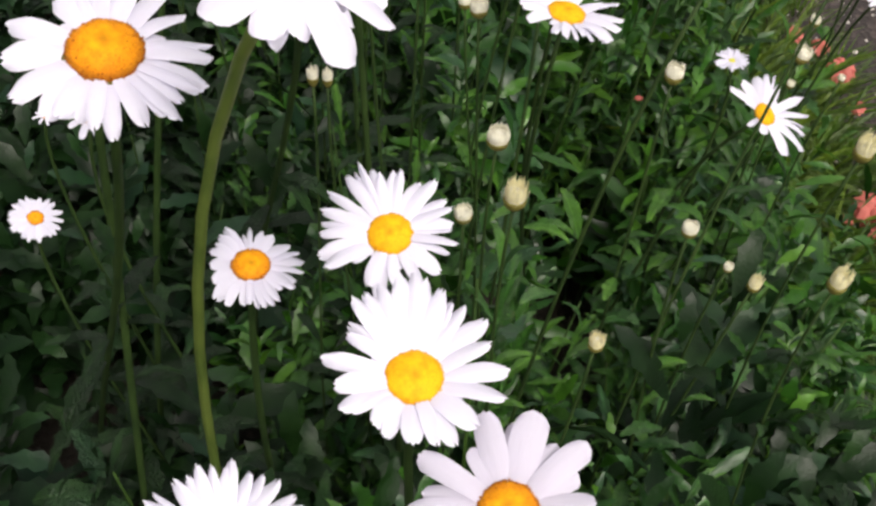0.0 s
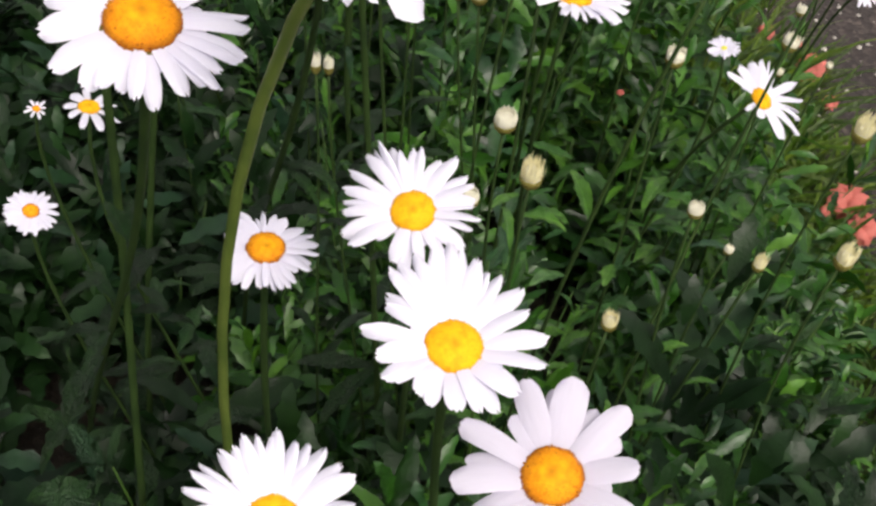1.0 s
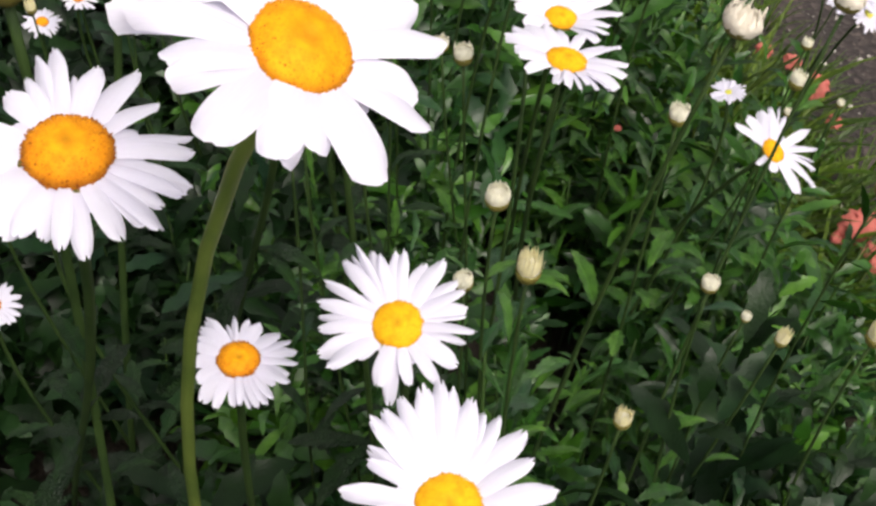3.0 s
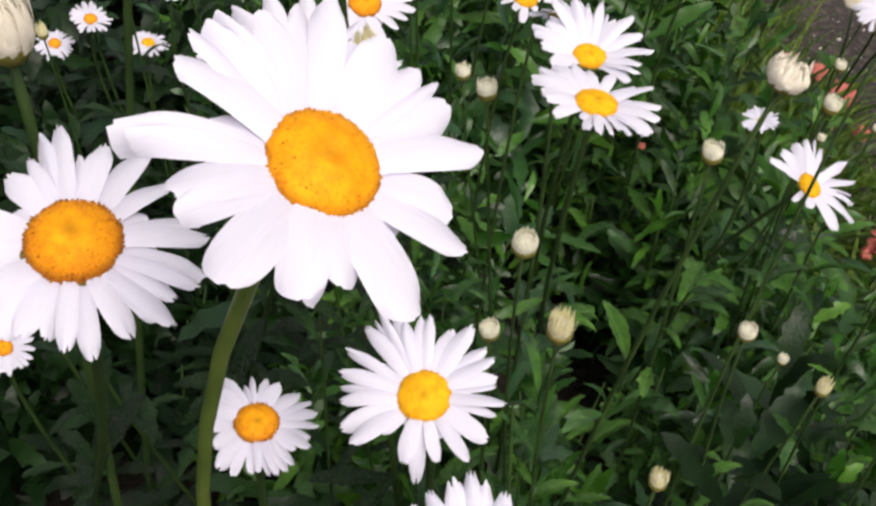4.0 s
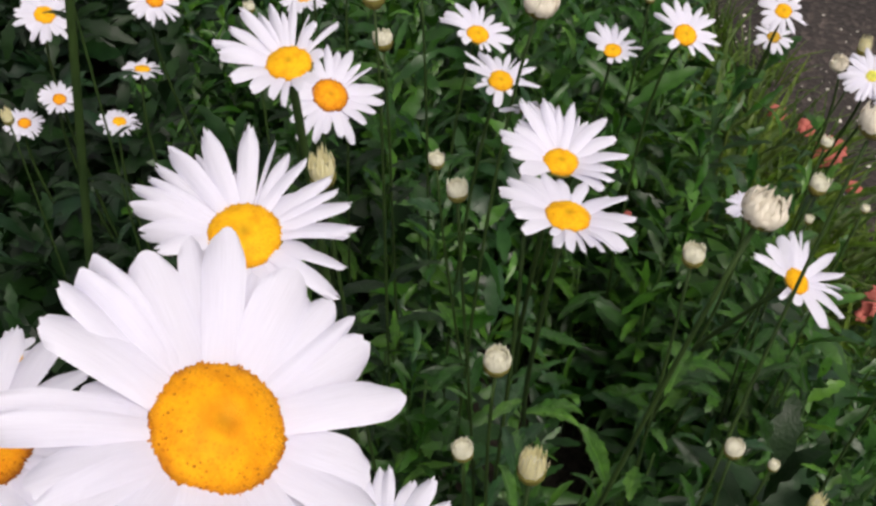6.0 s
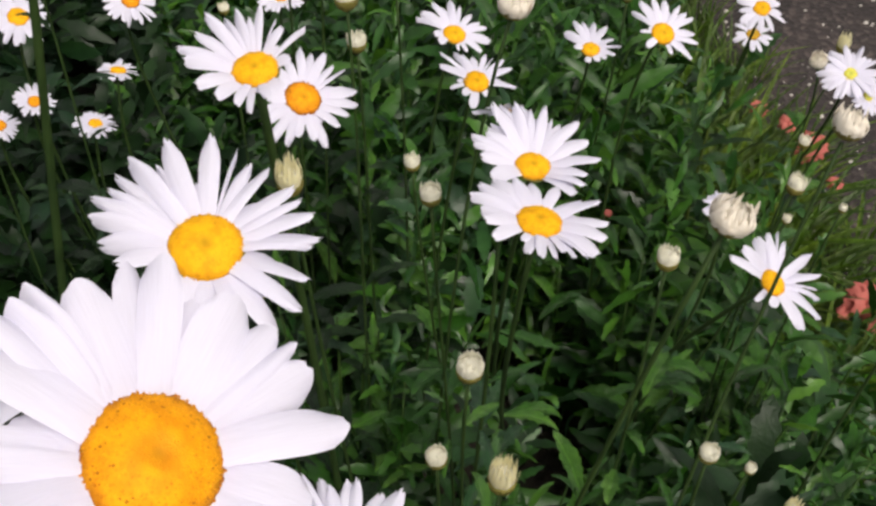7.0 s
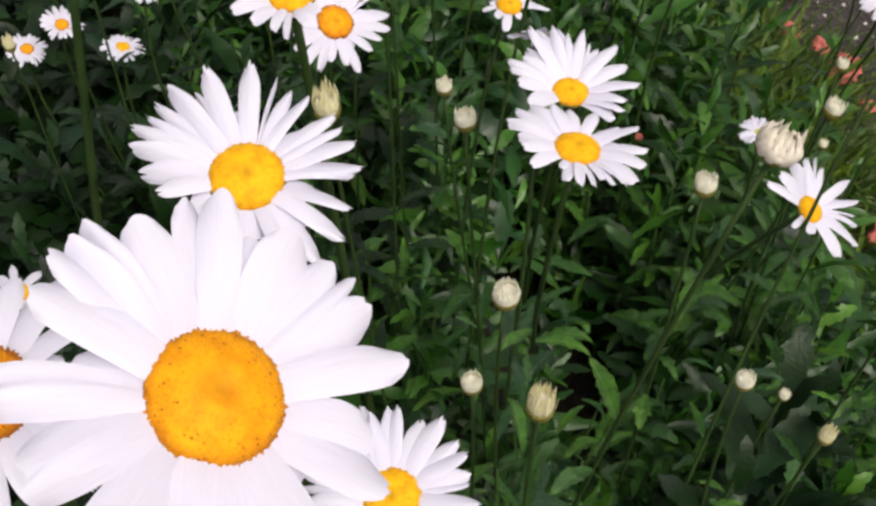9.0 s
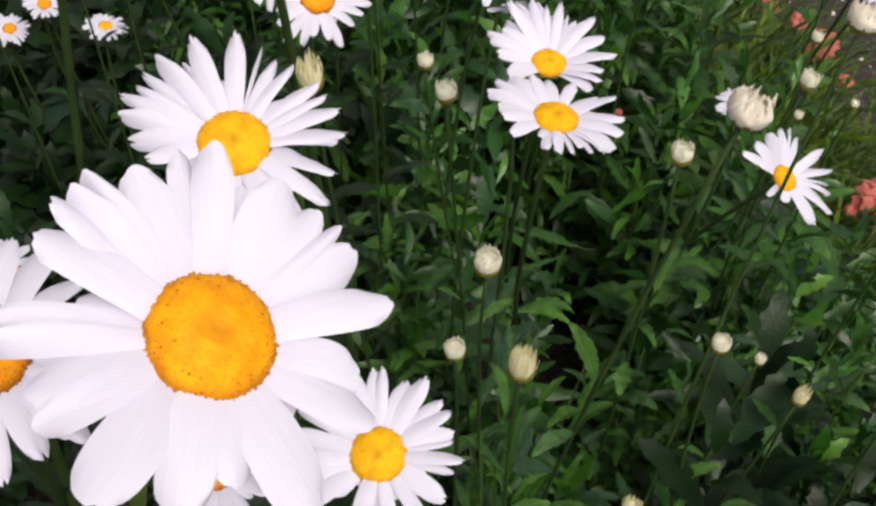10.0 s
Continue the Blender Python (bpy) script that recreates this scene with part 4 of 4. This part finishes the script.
# the bed goes on around, with an uneven border
far_rnd = random.Random(77)
for _ in range(2600):
    x, y = far_rnd.uniform(-1.9, 0.55), far_rnd.uniform(-0.5, 3.4)
    if -0.75 < x and 0.12 < y < 2.0:
        continue
    if math.hypot((x + 0.25) / 1.35, (y - 1.3) / 1.9) > 0.9 + 0.35 * noise.noise((x * 2.5, y * 2.5, 11)) or x > edge(y) - 0.03:
        continue
    if y < 0.12 and x > -0.5:
        continue
    h = max(0.12, 0.30 + 0.10 * noise.noise((x * 4, y * 4, 7)) - (0.6 * max(0.0, x - 0.28))) * far_rnd.uniform(0.6, 1.1)
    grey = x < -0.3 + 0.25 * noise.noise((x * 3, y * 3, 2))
    m = Matrix.Translation((x, y, soil_height(x, y))) @ Matrix.Rotation(radians(far_rnd.uniform(-12, 12)), 4, "Y")
    (grey_poses if grey else green).extend(m @ q for q in shoot_leaves(far_rnd, h, 10, 0.064))
joined_leaves("foliage", "dense green toothed daisy leaves filling the bed", green, LEAF_STUFF, LIGHT_SHAPES)
joined_leaves("foliage", "grey-green leaves deep in the bed, darkened in colour for shade", grey_poses, LEAF_GREY_SHADE_STUFF, BROAD_SHAPES)


# ---- grass along the path ----
def grass(count):
    rnd = random.Random(5)
    verts, faces = [], []
    for _ in range(count):
        y = rnd.uniform(0.3, 2.2)
        x = edge(y) - abs(rnd.gauss(0, 0.07)) + 0.03
        h, a = rnd.uniform(0.03, 0.13) * (0.6 if 1.15 < y < 1.5 else 1.0), rnd.uniform(0, 6.28)
        dx, dy = math.cos(a), math.sin(a)
        lean = rnd.uniform(0.1, 0.7)
        s = len(verts)
        for i in range(5):
            u = i / 4
            w = 0.0016 * (1 - u ** 2) + 0.0002
            px, py, pz = x + dx * lean * h * u * u, y + dy * lean * h * u * u, h * u * (1 - 0.25 * lean * u) - 0.01
            verts += [(px - dy * w, py + dx * w, pz), (px + dy * w, py - dx * w, pz)]
        faces += [(s + 2 * i, s + 2 * i + 1, s + 2 * i + 3, s + 2 * i + 2) for i in range(4)]
    ob = new("grass", mesh_of("grass", verts, faces, GRASS))
    return tagged(ob, "thin green grass blades along the path edge", "grass", kind="stuff")


grass(2200)

BLADE = leaf_arrays(random.Random(3), 1.0, 0.055, 0.5, 0.2, 0.0, 10, (-1, 0, 1))
BLADE_GREEN = leaf_material("tuft_blade", (0.038, 0.090, 0.008), (0.062, 0.130, 0.012), (0.105, 0.175, 0.022))
BLADE_MESH = mesh_of("blade_shape", *BLADE, BLADE_GREEN)


def grass_tuft(x, y, size, seed):
    """A tuft of long narrow blades that arch out of one point."""
    rnd = random.Random(seed)
    top = new("grass_tuft")
    top.location = (x, y, soil_height(x, y) - 0.01)
    tagged(top, "bright green tuft of narrow arching grass blades", "grass", "grass tufts")
    for k in range(34):
        m = Matrix.Rotation(2.4 * k, 4, "Z") @ Matrix.Rotation(-radians(rnd.uniform(50, 86)), 4, "Y") @ Matrix.Diagonal((size * rnd.uniform(0.6, 1.1), size * 0.5, size, 1))
        part("blade", BLADE_MESH, top, m)
    return top


for k, (x, y, size) in enumerate([(0.37, 1.15, 0.36), (0.33, 1.24, 0.34), (0.42, 1.02, 0.30), (0.47, 0.92, 0.24), (0.38, 1.06, 0.34), (0.34, 1.13, 0.34), (0.42, 1.18, 0.30), (0.44, 0.95, 0.26), (0.50, 1.40, 0.15), (0.50, 1.12, 0.18), (0.585, 1.36, 0.13), (0.60, 1.16, 0.15), (0.57, 1.52, 0.12), (0.58, 0.93, 0.14), (0.53, 1.18, 0.13), (0.46, 1.08, 0.26), (0.49, 1.22, 0.24), (0.44, 1.28, 0.26), (0.52, 1.06, 0.20), (0.40, 1.40, 0.26), (0.55, 1.28, 0.18)]):
    grass_tuft(x, y, size, 40 + k)


def grit(count):
    rnd = random.Random(9)
    verts, faces = [], []
    for _ in range(count):
        y, r = rnd.uniform(0.6, 2.4), 0.0008 + 0.0036 * rnd.random() ** 2.5
        x = edge(y) + 0.01 + rnd.random() ** 1.3 * 0.6
        s = len(verts)
        for dz, q in ((0, 1.0), (0.6, 0.7)):
            for k in range(5):
                a = 2 * math.pi * k / 5 + rnd.uniform(-0.3, 0.3)
                verts.append((x + r * q * math.cos(a), y + r * q * math.sin(a), 0.011 + r * dz))
        faces += [(s + k, s + (k + 1) % 5, s + 5 + (k + 1) % 5, s + 5 + k) for k in range(5)] + [tuple(range(s + 5, s + 10))]
    ob = new("grit", mesh_of("grit", verts, faces, PEBBLE))
    return tagged(ob, "pale grit scattered over the asphalt", "grit", kind="stuff")


grit(1700)


# ---- low salmon flowers and a purple one ----
def low_flower(name, label, centre, size, shapes, seed, count=9):
    rnd = random.Random(seed)
    c = Vector(centre)
    base = Vector((c.x - 0.02, c.y, 0))
    top = new(name)
    top.location = base
    tagged(top, label, "flower", "low flowers by the path")
    line = stem_line(base - Vector((0, 0, 0.02)), c, (0.1, -0.2, 1), (0, 0))
    v, f = tube([p - base for p in line], [0.0014] * 14, 6)
    part("stem", mesh_of("stem", v, f, STEM), top)
    for k in range(count):
        ring_no = k % 3
        m = Matrix.Translation(c - base) @ facing((0.1, -0.4, 1)) @ Matrix.Rotation(2.4 * k + rnd.uniform(-0.2, 0.2), 4, "Z") @ Matrix.Rotation(-radians(12 + 27 * ring_no + rnd.uniform(-12, 12)), 4, "Y") @ Matrix.Rotation(radians(rnd.uniform(-25, 25)), 4, "X") @ Matrix.Diagonal((size * rnd.uniform(0.42, 0.56), size * rnd.uniform(0.24, 0.34), size * 0.5, 1))
        part("petal", rnd.choice(shapes), top, m)
    for k in range(4):
        m = Matrix.Translation(line[3 + 2 * k] - base) @ Matrix.Rotation(rnd.uniform(0, 6.28), 4, "Z") @ Matrix.Rotation(-0.4, 4, "Y") @ Matrix.Scale(0.045, 4)
        part("leaf", rnd.choice(LEAVES), top, m)
    return top


for k, (c, size) in enumerate([((0.548, 1.245, 0.125), 0.040), ((0.522, 1.262, 0.150), 0.024), ((0.566, 1.195, 0.110), 0.020), ((0.530, 0.990, 0.140), 0.044), ((0.537, 0.948, 0.140), 0.036), ((0.508, 0.985, 0.130), 0.017), ((0.514, 1.345, 0.105), 0.024), ((0.251, 0.986, 0.300), 0.008)]):
    low_flower("salmon_flower", "small salmon-red flower low beside the path", c, size, SALMONS, 60 + k, 16)
low_flower("purple_flower", "tiny purple flower among the grass", (0.357, 1.037, 0.40), 0.010, PURPLES, 80, 6)
